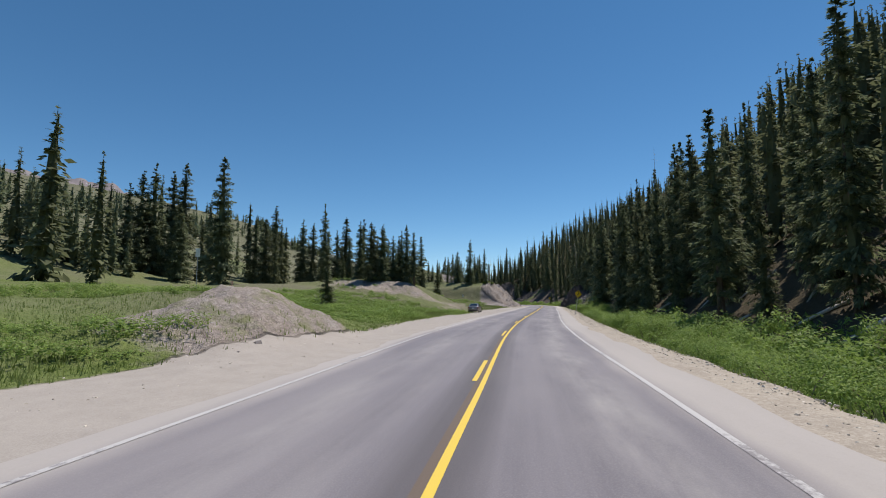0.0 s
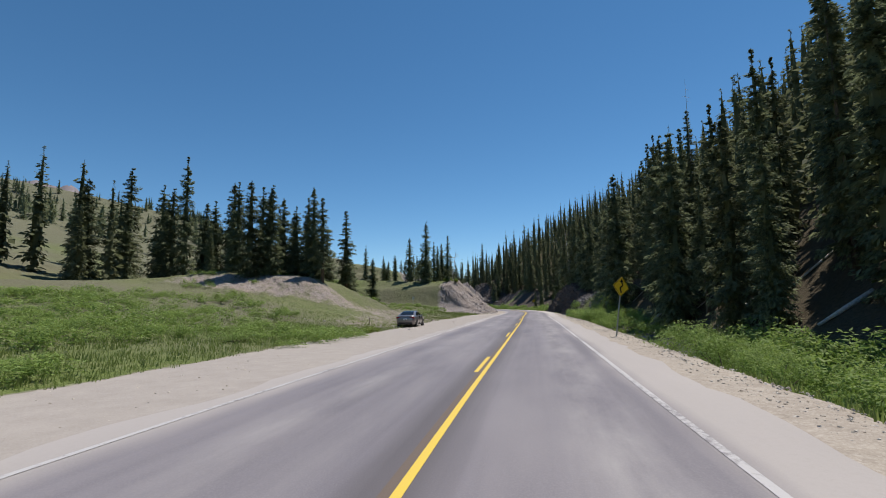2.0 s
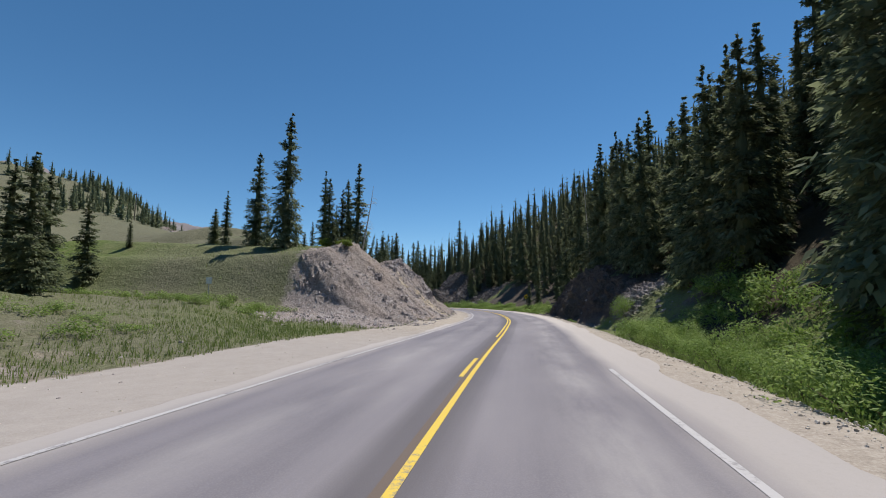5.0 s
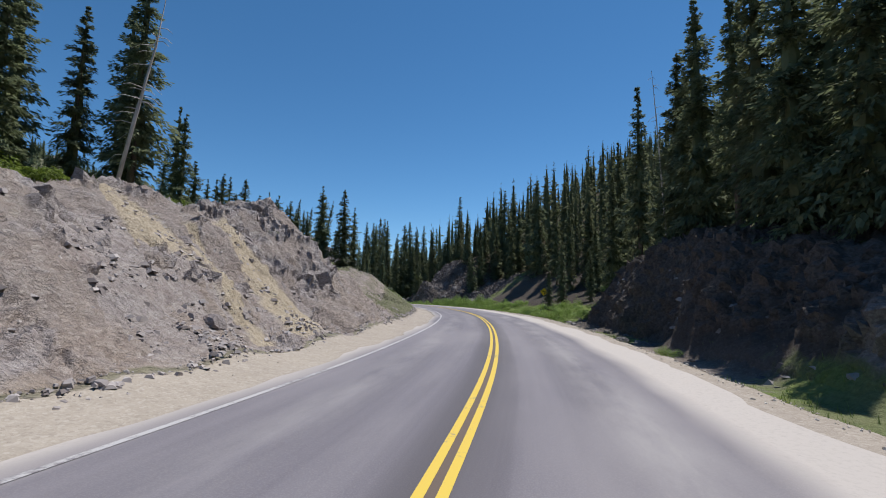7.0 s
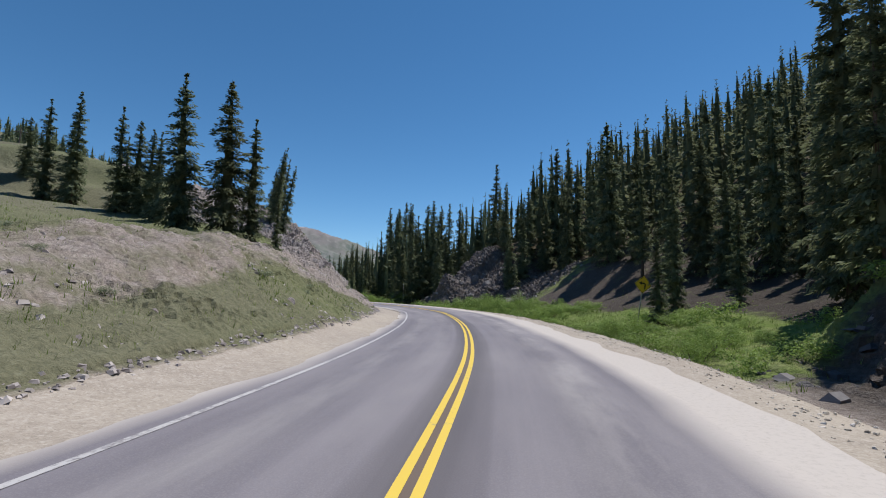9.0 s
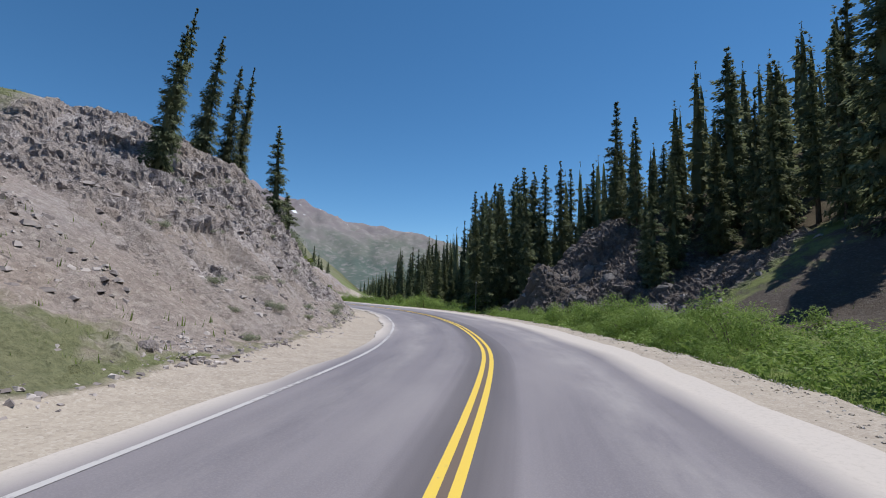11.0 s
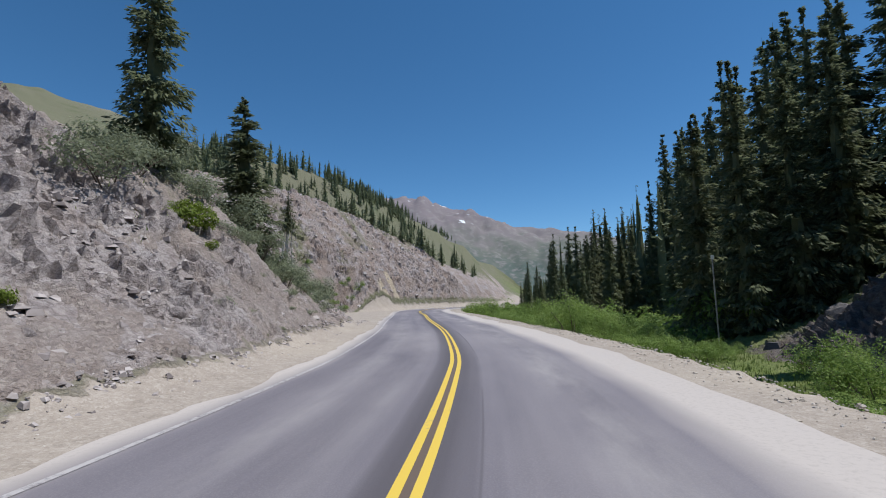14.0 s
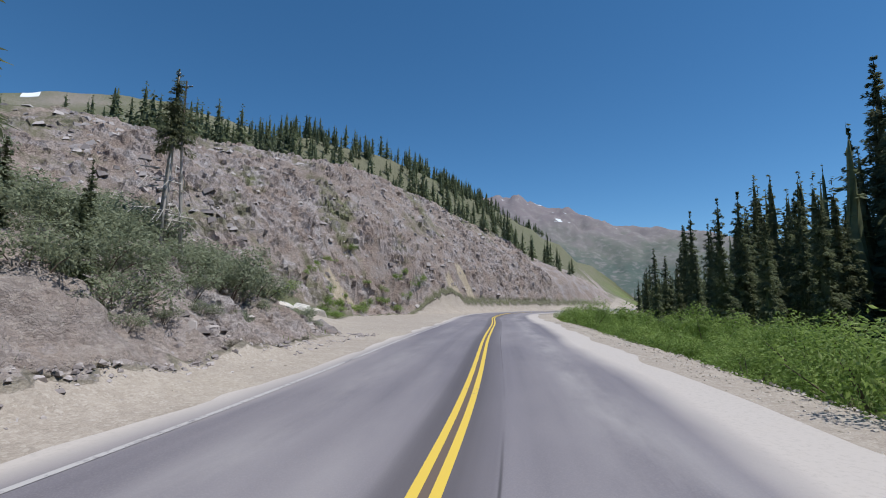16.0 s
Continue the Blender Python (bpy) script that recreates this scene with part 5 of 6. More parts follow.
def thicket_mesh(places):
    """Shrubs farther in, grown together."""
    verts, faces, base = [], [], 0
    src = [o.children for o in SHRUBS["willow"]]
    data = []
    for kids in src:
        me = [c for c in kids if c.name.startswith("foliage")][0].data
        co = np.empty(len(me.vertices) * 3)
        me.vertices.foreach_get("co", co)
        quads = co.reshape(-1, 4, 3)[::6]
        mid = quads.mean(1, keepdims=True)
        data.append((mid + (quads - mid) * 2.1).reshape(-1, 3))
    zs = land([p[0] for p in places], [p[1] for p in places])[0]
    for (x, y, k, t), z in zip(places, zs):
        v = rb.choice(data)
        a = rb.uniform(0, 6.28)
        c, q = math.cos(a), math.sin(a)
        verts.append(np.stack([(v[:, 0] * c - v[:, 1] * q) * k + x, (v[:, 0] * q + v[:, 1] * c) * k + y, v[:, 2] * k * t + z - 0.12], 1))
    v = np.concatenate(verts)
    ob = mesh_object("willow_thicket", v.tolist(), np.arange(len(v)).reshape(-1, 4), WILLOW)
    tagged(ob, "bright green willow thicket along the wet ground", "thicket", kind="stuff")


thicket_mesh(thicket)
# rubble slopes
for s, d, x, y in scatter(500, 122, 178, -15, -6.2, 1.7, 35, lambda s, d, x, y, r: value_noise([x], [y], 7, 64)[0] > 0.04)[:34]:
    shrub("sage", x, y, rb.uniform(0.22, 0.55), rb, 0.7)
for s, d, x, y in scatter(900, 178, 226, -13, -5.9, 1.3, 36, lambda s, d, x, y, r: value_noise([x], [y], 7, 65)[0] > -0.02 and r.random() < (0.9 if d > -8.5 else 0.4))[:70]:
    shrub("sage", x, y, rb.uniform(0.25, 0.6), rb, 0.8)
for s, d, x, y in scatter(1500, 217.5, 240, -18, -6.6, 1.1, 37, lambda s, d, x, y, r: -d > np.interp(s, [217, 221, 226, 231, 240], [9.5, 8.6, 7.2, 7.2, 8.4]) and -d < np.interp(s, [217, 221, 228, 240], [11, 12, 13.5, 18]) and (x - 2.2) ** 2 + (y - 206.8) ** 2 > 5)[:165]:
    shrub("sage", x, y, rb.uniform(1.0, 2.1), rb, rb.uniform(0.75, 1.05))
for s, d, x, y in scatter(300, 224, 241, -8.4, -6.9, 1.0, 42, lambda s, d, x, y, r: True)[:26]:
    shrub("sage", x, y, rb.uniform(0.4, 0.9), rb, 0.8)
for x, y, k in ((7.0, 196.4, .8), (8.6, 197.6, .5), (0.4, 207.3, 1.0), (1.3, 207.6, .7), (-0.2, 208.2, .8), (9.1, 199.5, 1.2), (8.6, 200.0, 0.8), (7.6, 201.3, .55), (1.9, 206.7, 1.5), (2.6, 207.1, .8), (-9.4, 214.4, 1.3), (11.6, 134.4, 1.4), (12.4, 132.4, 1.2), (10.6, 130.6, 1.5), (9.8, 127.6, 1.6), (11.8, 127.2, 1.0), (14.2, 188.4, .5),
                (3.0, 66.4, 0.95), (12.2, 118.9, 1.1), (10.8, 120.4, 1.3), (11.4, 121.6, 1.3), (11.8, 123.0, 1.2), (12.4, 124.6, 1.2), (12.8, 126.0, 1.0), (10.4, 123.4, 1.4)):
    shrub("broom", x, y, k, rb, 1.15)
shrub("willow", 35.6, 120.8, 1.8, rb, 1.0)
shrub("willow", 34.2, 131.0, 0.7, rb, 0.8)
for s, d, x, y in scatter(700, 246, 272, -17.5, -12.6, 1.2, 38, lambda s, d, x, y, r: True)[:30]:
    shrub("willow", x, y, rb.uniform(0.7, 1.15), rb, 0.7)
for s, d, x, y in scatter(300, 261, 278, -16.5, -9.5, 1.1, 83, lambda s, d, x, y, r: abs(-d - np.interp(s, [261, 268, 272, 275, 278], [15, 14, 13, 11.4, 9.8])) < 0.9)[:22]:
    shrub("willow", x, y, rb.uniform(0.75, 1.15), rb, 0.95)


def grass_tufts():
    """Tall grass and weeds near the road."""
    r = np.random.RandomState(3)
    n = 170000
    s = np.where(r.rand(n) < 0.5, r.uniform(2, 110, n), r.uniform(2, 250, n))
    side = r.rand(n) < 0.5
    d = np.where(side, 5.3 + r.exponential(3.5, n), -(6.0 + r.exponential(7.0, n)))
    x, y = on_road(s, d)
    z, m, ss, dd = land(x, y)
    cover = m["grass"] * (1 - m["gravel"]) * (1 - m["forest"])
    ok = (r.rand(n) < cover * np.where(side, np.where((ss > 104) & (ss < 160) & (d < 9), 0.12, 1.0), 0.85)) & (np.abs(d) < 34)
    x, y, z = x[ok], y[ok], z[ok]
    n = len(x)
    verts, faces = [], []
    a = r.uniform(0, 6.28, (n, 3))
    for j in range(3):
        h = r.uniform(0.06, 0.24, n)
        w = r.uniform(0.010, 0.022, n)
        ox, oy = r.uniform(-.12, .12, n), r.uniform(-.12, .12, n)
        lx, ly = np.cos(a[:, j]), np.sin(a[:, j])
        p0 = np.stack([x + ox - ly * w, y + oy + lx * w, z - 0.03], 1)
        p1 = np.stack([x + ox + ly * w, y + oy - lx * w, z - 0.03], 1)
        p2 = np.stack([x + ox + lx * h * 0.45, y + oy + ly * h * 0.45, z + h], 1)
        verts.append(np.stack([p0, p1, p2], 1).reshape(-1, 3))
    v = np.concatenate(verts)
    ob = mesh_object("tall_grass", v.tolist(), np.arange(len(v)).reshape(-1, 3), GRASS)
    tagged(ob, "green and yellowing tufts of roadside grass", "grass", kind="stuff")


grass_tufts()


# ---------------------------------------------------------------- rocks
def rock_model(seed, rough=0.35, flatness=0.75):
    """A broken, angular stone."""
    r = random.Random(seed)
    bm = bmesh.new()
    bmesh.ops.create_icosphere(bm, subdivisions=2, radius=1.0)
    planes = [(Vector((r.gauss(0, 1), r.gauss(0, 1), r.gauss(0, 1))).normalized(), r.uniform(0.5, 0.85)) for _ in range(9)]
    for v in bm.verts:
        p = v.co.copy()
        for n, k in planes:
            e = p.dot(n) - k
            if e > 0:
                p -= n * e
        p *= 1 + r.uniform(-0.05, 0.05) * rough
        v.co = Vector((p.x * 1.15, p.y, p.z * flatness))
    out = [tuple(v.co) for v in bm.verts], [tuple(v.index for v in f.verts) for f in bm.faces]
    bm.free()
    return out


STONES = [rock_model(100 + i) for i in range(6)]


def slope_frame(x, y):
    h0, hx, hy = land([x, x + 0.6, x], [y, y, y + 0.6])[0]
    n = Vector((-(hx - h0) / 0.6, -(hy - h0) / 0.6, 1)).normalized()
    return float(h0), n


rock_meshes = {}


def boulder(name, x, y, size, r, material, label, sink=0.5):
    """One loose or embedded rock that rests in the slope."""
    i = r.randrange(len(STONES))
    key = (i, material.name)
    z, n = slope_frame(x, y)
    if key not in rock_meshes:
        me = bpy.data.meshes.new("rock")
        me.from_pydata(STONES[i][0], [], STONES[i][1])
        me.materials.append(material)
        rock_meshes[key] = me
    ob = new(name, rock_meshes[key])
    q = n.to_track_quat("Z", "Y").to_matrix().to_4x4() @ pose(0, 0, 0, r.uniform(-25, 25), r.uniform(-25, 25), r.uniform(0, 360))
    ob.matrix_basis = Matrix.Translation(Vector((x, y, z)) + n * size * (0.5 - sink)) @ q @ Matrix.Diagonal((size * r.uniform(.7, 1.3), size * r.uniform(.7, 1.2), size * r.uniform(.6, 1.1), 1))
    tagged(ob, label, "rock", "rocks of the road cutting")
    return ob


PALEROCK = make_rock("white_boulder_stone", (0.46, 0.43, 0.39), (0.66, 0.63, 0.58), (0.78, 0.75, 0.71))
rr = random.Random(77)
spots = []


def rubble(n, s0, s1, d0, d1, gap, seed, size, material, label, limit, power=2.0, noise_cut=-1.0):
    for s, d, x, y in scatter(n, s0, s1, d0, d1, gap, seed, lambda s, d, x, y, r: value_noise([x], [y], 4, seed)[0] > noise_cut)[:limit]:
        if land([x], [y])[1]["ochre"][0] > 0.2:
            continue
        k = size[0] + (size[1] - size[0]) * rr.random() ** power
        boulder("rock", x, y, k, rr, material, label)


rubble(900, 184, 216, -13, -6.6, 1.6, 201, (0.14, 0.5), ROCK, "angular purple-grey rock jutting from the cliff", 60, 2.2)
rubble(500, 122, 149, -13, -6.2, 1.6, 202, (0.10, 0.45), ROCK, "angular purple-grey rock in the rubble slope", 40, 2.2)
rubble(300, 150, 180, -12, -6.2, 1.8, 203, (0.08, 0.3), ROCK, "small grey rock on the grassy bank", 20, 2.0)
rubble(500, 215, 242, -10, -6.9, 1.2, 204, (0.10, 0.4), ROCK, "broken purple-grey rock at the foot of the slope", 40, 1.8)
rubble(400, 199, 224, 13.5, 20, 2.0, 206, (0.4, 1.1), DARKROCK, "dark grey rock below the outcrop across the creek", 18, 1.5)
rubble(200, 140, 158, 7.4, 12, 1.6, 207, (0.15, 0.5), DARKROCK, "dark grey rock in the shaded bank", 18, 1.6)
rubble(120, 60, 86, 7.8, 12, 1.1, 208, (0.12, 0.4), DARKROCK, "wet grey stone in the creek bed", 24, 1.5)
for x, y, k in ((-19.8, 225.6, .75), (-20.4, 227.0, .7), (-18.9, 224.3, .6), (-20.9, 228.3, .6)):
    boulder("rock", x, y, k, rr, PALEROCK, "pale limestone boulder at the edge of the turnout", 0.35)
boulder("rock", -10.3, 223.9, 0.42, rr, ROCK, "purple-grey rock lying on the gravel turnout", 0.2)


def cells(p, seed):
    """Broken-stone relief: every cell of space has its own level and tilt."""
    ip = np.floor(p)
    best = np.full(len(p), 9.0)
    value = np.zeros(len(p))
    second = np.full(len(p), 9.0)

    def rnd3(c, k):
        h = (c[:, 0].astype(np.int64) * 73856093 ^ c[:, 1].astype(np.int64) * 19349663 ^ c[:, 2].astype(np.int64) * 83492791) + seed * 7919 + k * 104729
        h = (h ^ (h >> 11)) * 1274126177 & 0xFFFFFFFF
        return ((h ^ (h >> 15)) & 0xFFFF) / 65535.0
    for i in (-1, 0, 1):
        for j in (-1, 0, 1):
            for k in (-1, 0, 1):
                c = ip + (i, j, k)
                q = c + np.stack([rnd3(c, 0), rnd3(c, 1), rnd3(c, 2)], 1)
                w = p - q
                d = (w * w).sum(1)
                lev = rnd3(c, 3) + w[:, 0] * (rnd3(c, 4) - .5) * 1.3 + w[:, 1] * (rnd3(c, 5) - .5) * 1.3 + w[:, 2] * (rnd3(c, 6) - .5) * 1.3
                near_ = d < best
                second = np.where(near_, best, np.minimum(second, d))
                value = np.where(near_, lev, value)
                best = np.where(near_, d, best)
    return value, np.sqrt(second) - np.sqrt(best)


def rock_face(name, label, s0, s1, d0, d1, step, side, amp, size, seed, share=0.0, crest=0.0):
    """Craggy rock laid over a bank: ledges, blocks and soil between them."""
    ss, dd = np.arange(s0, s1, step), np.arange(d0, d1, step * 0.85)
    gs, gd = np.meshgrid(ss, dd)
    x, y = on_road(gs.ravel(), side * gd.ravel())
    z, m, s, d = land(x, y)
    shape = gs.shape
    P = np.stack([x, y, z], 1).reshape(*shape, 3)
    tu, tv = np.gradient(P, axis=1), np.gradient(P, axis=0)
    n = np.cross(tu, tv)
    n /= np.linalg.norm(n, axis=2, keepdims=True) + 1e-9
    n = n * np.sign(n[..., 2:3])
    n = n.reshape(-1, 3)
    p = P.reshape(-1, 3)
    warp = np.stack([fbm(x, z + y, 1.7, seed + 1, 3), fbm(y, z - x, 1.7, seed + 2, 3), fbm(x + z, y, 1.7, seed + 3, 3)], 1)
    bed = np.stack([gs.ravel() * 0.6, gd.ravel() * 0.9, z * 1.3], 1) + warp * 0.8
    a, ea = cells(bed / size, seed)
    b, eb = cells((bed + warp * 0.4) / (size * 0.42), seed + 5)
    c, ec = cells(p / (size * 0.2), seed + 9)
    dip = (z * 0.8 + gs.ravel() * 0.34 - gd.ravel() * 0.15 + warp[:, 0] * 0.9) / (size * 1.3)
    saw = dip - np.floor(dip)
    out = smooth(0.0 - share, 0.20 - share, 0.75 * fbm(x, y + z, 4.5, seed + 11, 3) + 0.75 * fbm(x - z, y, 1.3, seed + 12, 3) + 0.35 * m["rock"] - 0.16) * np.clip(m["rock"] * 1.3, 0, 1)
    high = crest * smooth(2.2, 5.5, z) * smooth(219, 214, gs.ravel())
    out = np.clip(np.maximum(out, 0.25 * (1 - m["grass"])) + high * 0.5 * m["rock"], 0, 1)
    amp = amp * (1 + high)
    out = out * (1 - 0.9 * m["ochre"])
    fine = fbm(x + z, y - z, 0.9, seed + 13, 3, 0.6)
    big = fbm(x - z, y + z, 3.2, seed + 14, 3, 0.55)
    lift = out * amp * (0.26 * a + 0.34 * b + 0.34 * saw * (0.35 + a) + 0.8 * big - 0.20 * smooth(.12, 0, ea) - 0.12 * smooth(.12, 0, eb) - 0.1) + (0.20 + 0.26 * out) * (c - 0.4) * amp + 0.22 * fine * (0.8 + 0.2 * m["rock"]) + (1 - m["grass"]) * 0.30 * fbm(gs.ravel(), gd.ravel() * 0.28, 1.5, seed + 15, 4, 0.6)
    rim = np.minimum.reduce([smooth(s0, s0 + 2.0, gs.ravel()), smooth(s1, s1 - 2.0, gs.ravel()), smooth(d0, d0 + 0.6, gd.ravel()), smooth(d1, d1 - 1.2, gd.ravel())])
    lift = np.where(lift > 0, lift * (0.25 + 0.75 * smooth(d0 + 0.2, d0 + 1.9, gd.ravel())), lift)
    lift = lift * rim * (1 - 0.93 * m["gravel"]) + 0.06 - (1 - rim) * 0.45 - 0.10 * m["gravel"]
    q = p + n * lift[:, None]
    h, w = shape
    i = (np.arange(h - 1)[:, None] * w + np.arange(w - 1)[None, :]).ravel()
    quad = np.stack([i, i + 1, i + 1 + w, i + w], 1)
    if side > 0:
        quad = quad[:, ::-1]
    me = bpy.data.meshes.new(name)
    me.from_pydata(q.tolist(), [], quad.tolist())
    m["rock"] = np.clip(out * 1.25, 0, 1)
    me.polygons.foreach_set("use_smooth", out[i] < 0.3)
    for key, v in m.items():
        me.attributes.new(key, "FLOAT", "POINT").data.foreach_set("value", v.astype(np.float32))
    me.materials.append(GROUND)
    ob = new(name, me)
    tagged(ob, label, "rock face", kind="structure")


rock_face("rock_cliff", "craggy purple-grey cliff with soil between ledges", 180, 246, 5.4, 24, 0.13, -1, 0.33, 0.42, 400, -0.05, 0.3)
rock_face("rock_cutting", "crumbling purple-grey cut bank with ochre streaks", 112.5, 181, 5.1, 15.5, 0.14, -1, 0.38, 0.36, 420, -0.06)
rock_face("far_rock_slope", "bare purple-brown rubble slope with rock bands", 242, 318, 5.8, 42, 0.27, -1, 0.6, 0.95, 440, 0.0)
rock_face("rock_outcrop", "grey rock outcrop coloured darker for shade, above willow scrub", 196, 226, 11.2, 29, 0.15, 1, 0.5, 0.42, 460, 0.2)
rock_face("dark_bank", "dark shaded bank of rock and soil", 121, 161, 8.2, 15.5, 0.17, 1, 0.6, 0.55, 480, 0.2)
rock_face("stony_mound", "bare stony mound beside the lay-by", 8, 37, 5.2, 17, 0.2, -1, 0.3, 0.7, 500)
rock_face("stony_mound", "grey rubble mound with sparse grass", 76, 106, 13, 46, 0.27, -1, 0.45, 0.9, 520)


def strewn(name, n, s0, s1, d0, d1, size, material, label, seed, keep, power=2.5):
    """Small broken stones, too many to count, as one mesh."""
    r = np.random.RandomState(seed)
    s, d = r.uniform(s0, s1, n), r.uniform(d0, d1, n)
    x, y = on_road(s, d)
    z, m, _, _ = land(x, y)
    ok = r.rand(n) < keep(m, s, d, x, y)
    x, y, z = x[ok], y[ok], z[ok]
    n = len(x)
    base = np.array([(-1, -.8, -.5), (1, -.7, -.5), (.8, .9, -.5), (-.9, .8, -.5), (-.6, -.5, .55), (.6, -.45, .6), (.5, .6, .5), (-.5, .5, .65)])
    quads = np.array([(0, 1, 5, 4), (1, 2, 6, 5), (2, 3, 7, 6), (3, 0, 4, 7), (4, 5, 6, 7)])
    k = size[0] + (size[1] - size[0]) * r.rand(n) ** power
    a = r.uniform(0, 6.28, n)
    v = base[None] * (1 + r.uniform(-.35, .35, (n, 8, 3)))
    v = v * np.stack([k * r.uniform(.7, 1.4, n), k, k * r.uniform(.5, 1.0, n)], 1)[:, None, :]
    tilt = r.uniform(-.6, .6, n)
    vy, vz = v[..., 1] * np.cos(tilt)[:, None] - v[..., 2] * np.sin(tilt)[:, None], v[..., 1] * np.sin(tilt)[:, None] + v[..., 2] * np.cos(tilt)[:, None]
    vx = v[..., 0] * np.cos(a)[:, None] - vy * np.sin(a)[:, None]
    vy = v[..., 0] * np.sin(a)[:, None] + vy * np.cos(a)[:, None]
    co = np.stack([vx + x[:, None], vy + y[:, None], vz + z[:, None] + k[:, None] * 0.05], 2).reshape(-1, 3)
    faces = (quads[None] + (np.arange(n) * 8)[:, None, None]).reshape(-1, 4)
    ob = mesh_object(name, co.tolist(), faces, material)
    tagged(ob, label, "stones", kind="stuff")


def make_loose(name, a, b, c):
    k = Mat(name, 0.92, 0.15)
    i = k.island()
    f = k.noise(k.coords(), 6.0, 3)
    col = k.ramp(k.math("ADD", k.math("MULTIPLY", i, 0.7), k.math("MULTIPLY", f, 0.3)), [(0.15, a), (0.5, b), (0.9, c)])
    k.color(col)
    return k.m


LOOSE_ROCK = make_loose("loose_purple_rock", (0.20, 0.176, 0.175), (0.38, 0.343, 0.338), (0.55, 0.505, 0.495))
LOOSE_STONE = make_loose("loose_gravel", (0.32, 0.28, 0.235), (0.50, 0.45, 0.39), (0.70, 0.65, 0.60))
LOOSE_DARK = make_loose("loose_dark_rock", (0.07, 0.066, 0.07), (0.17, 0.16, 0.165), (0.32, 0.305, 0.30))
strewn("cliff_rubble", 11000, 182, 242, -17, -6.2, (0.03, 0.16), LOOSE_ROCK, "broken purple-grey rubble on the cliff", 301, lambda m, s, d, x, y: 0.3 + 0.6 * m["rock"])
strewn("cutting_rubble", 15000, 108, 180, -14, -5.8, (0.02, 0.12), LOOSE_ROCK, "loose grey rubble on the cut slope", 302, lambda m, s, d, x, y: (0.55 + 0.4 * m["rock"]) * (1 - 0.8 * m["grass"]))
strewn("foot_rubble", 16000, 113, 244, -6.9, -4.9, (0.012, 0.085), LOOSE_ROCK, "small broken stones along the foot of the bank", 311, lambda m, s, d, x, y: smooth(4.9, 5.5, -d) * smooth(6.9, 6.0, -d))
strewn("far_slope_rubble", 4500, 240, 305, -44, -6.5, (0.1, 0.5), LOOSE_ROCK, "broken rock on the far cut slope", 303, lambda m, s, d, x, y: m["rock"])
strewn("mound_stones", 3500, 2, 110, -42, -6.5, (0.03, 0.14), LOOSE_ROCK, "loose stones on bare mounds", 304, lambda m, s, d, x, y: (1 - m["grass"]) * 0.8)
strewn("verge_stones", 34000, 2, 262, 4.5, 6.9, (0.006, 0.036), LOOSE_STONE, "pale loose gravel stones along the verge", 305, lambda m, s, d, x, y: smooth(4.5, 5.4, d) * m["gravel"])
strewn("verge_stones", 12000, 2, 250, -9, -4.4, (0.005, 0.028), LOOSE_STONE, "pale loose gravel stones along the verge", 306, lambda m, s, d, x, y: smooth(4.2, 5.4, -d) * m["gravel"] * np.where(s < 104, 0.4, 1.0))
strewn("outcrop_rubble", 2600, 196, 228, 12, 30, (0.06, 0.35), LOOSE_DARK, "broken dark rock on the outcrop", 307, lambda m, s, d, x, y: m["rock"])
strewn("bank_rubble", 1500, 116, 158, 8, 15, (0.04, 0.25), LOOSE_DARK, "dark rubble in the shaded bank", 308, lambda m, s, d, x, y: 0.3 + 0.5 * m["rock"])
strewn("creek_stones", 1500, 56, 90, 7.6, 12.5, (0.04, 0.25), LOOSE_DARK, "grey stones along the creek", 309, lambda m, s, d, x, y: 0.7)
strewn("talus", 1600, 232, 252, -22, -13, (0.1, 0.5), LOOSE_STONE, "pale stones at the edge of the turnout", 310, lambda m, s, d, x, y: smooth(14, 17, -d) * 0.12)


# ---------------------------------------------------------------- things by the road
def bm_part(name, bm, material, parent, label="", smooth_shade=False):
    me = bpy.data.meshes.new(name)
    bm.normal_update()
    bm.to_mesh(me)
    bm.free()
    me.materials.append(material)
    if smooth_shade:
        me.polygons.foreach_set("use_smooth", [True] * len(me.polygons))
    ob = new(name, me)
    ob.parent = parent
    if label:
        ob["label"] = label
    return ob


def box(x0, x1, y0, y1, z0, z1, bevel=0.0):
    bm = bmesh.new()
    bmesh.ops.create_cube(bm, size=1.0, matrix=Matrix.Translation(((x0 + x1) / 2, (y0 + y1) / 2, (z0 + z1) / 2)) @ Matrix.Diagonal((x1 - x0, y1 - y0, z1 - z0, 1)))
    if bevel:
        bmesh.ops.bevel(bm, geom=bm.edges[:], offset=bevel, segments=2, affect="EDGES", profile=0.6)
    return bm


def rod(r0, r1, z0, z1, sides=10):
    bm = bmesh.new()
    bmesh.ops.create_cone(bm, cap_ends=True, segments=sides, radius1=r0, radius2=r1, depth=z1 - z0, matrix=Matrix.Translation((0, 0, (z0 + z1) / 2)))
    return bm


def sheet(outline, y0, y1):
    """An upright plate from an outline in x, z, between two depths."""
    bm = bmesh.new()
    a = [bm.verts.new((x, y0, z)) for x, z in outline]
    b = [bm.verts.new((x, y1, z)) for x, z in outline]
    bm.faces.new(a)
    bm.faces.new(b[::-1])
    n = len(a)
    for i in range(n):
        bm.faces.new((a[i], b[i], b[(i + 1) % n], a[(i + 1) % n]))
    bmesh.ops.recalc_face_normals(bm, faces=bm.faces[:])
    return bm


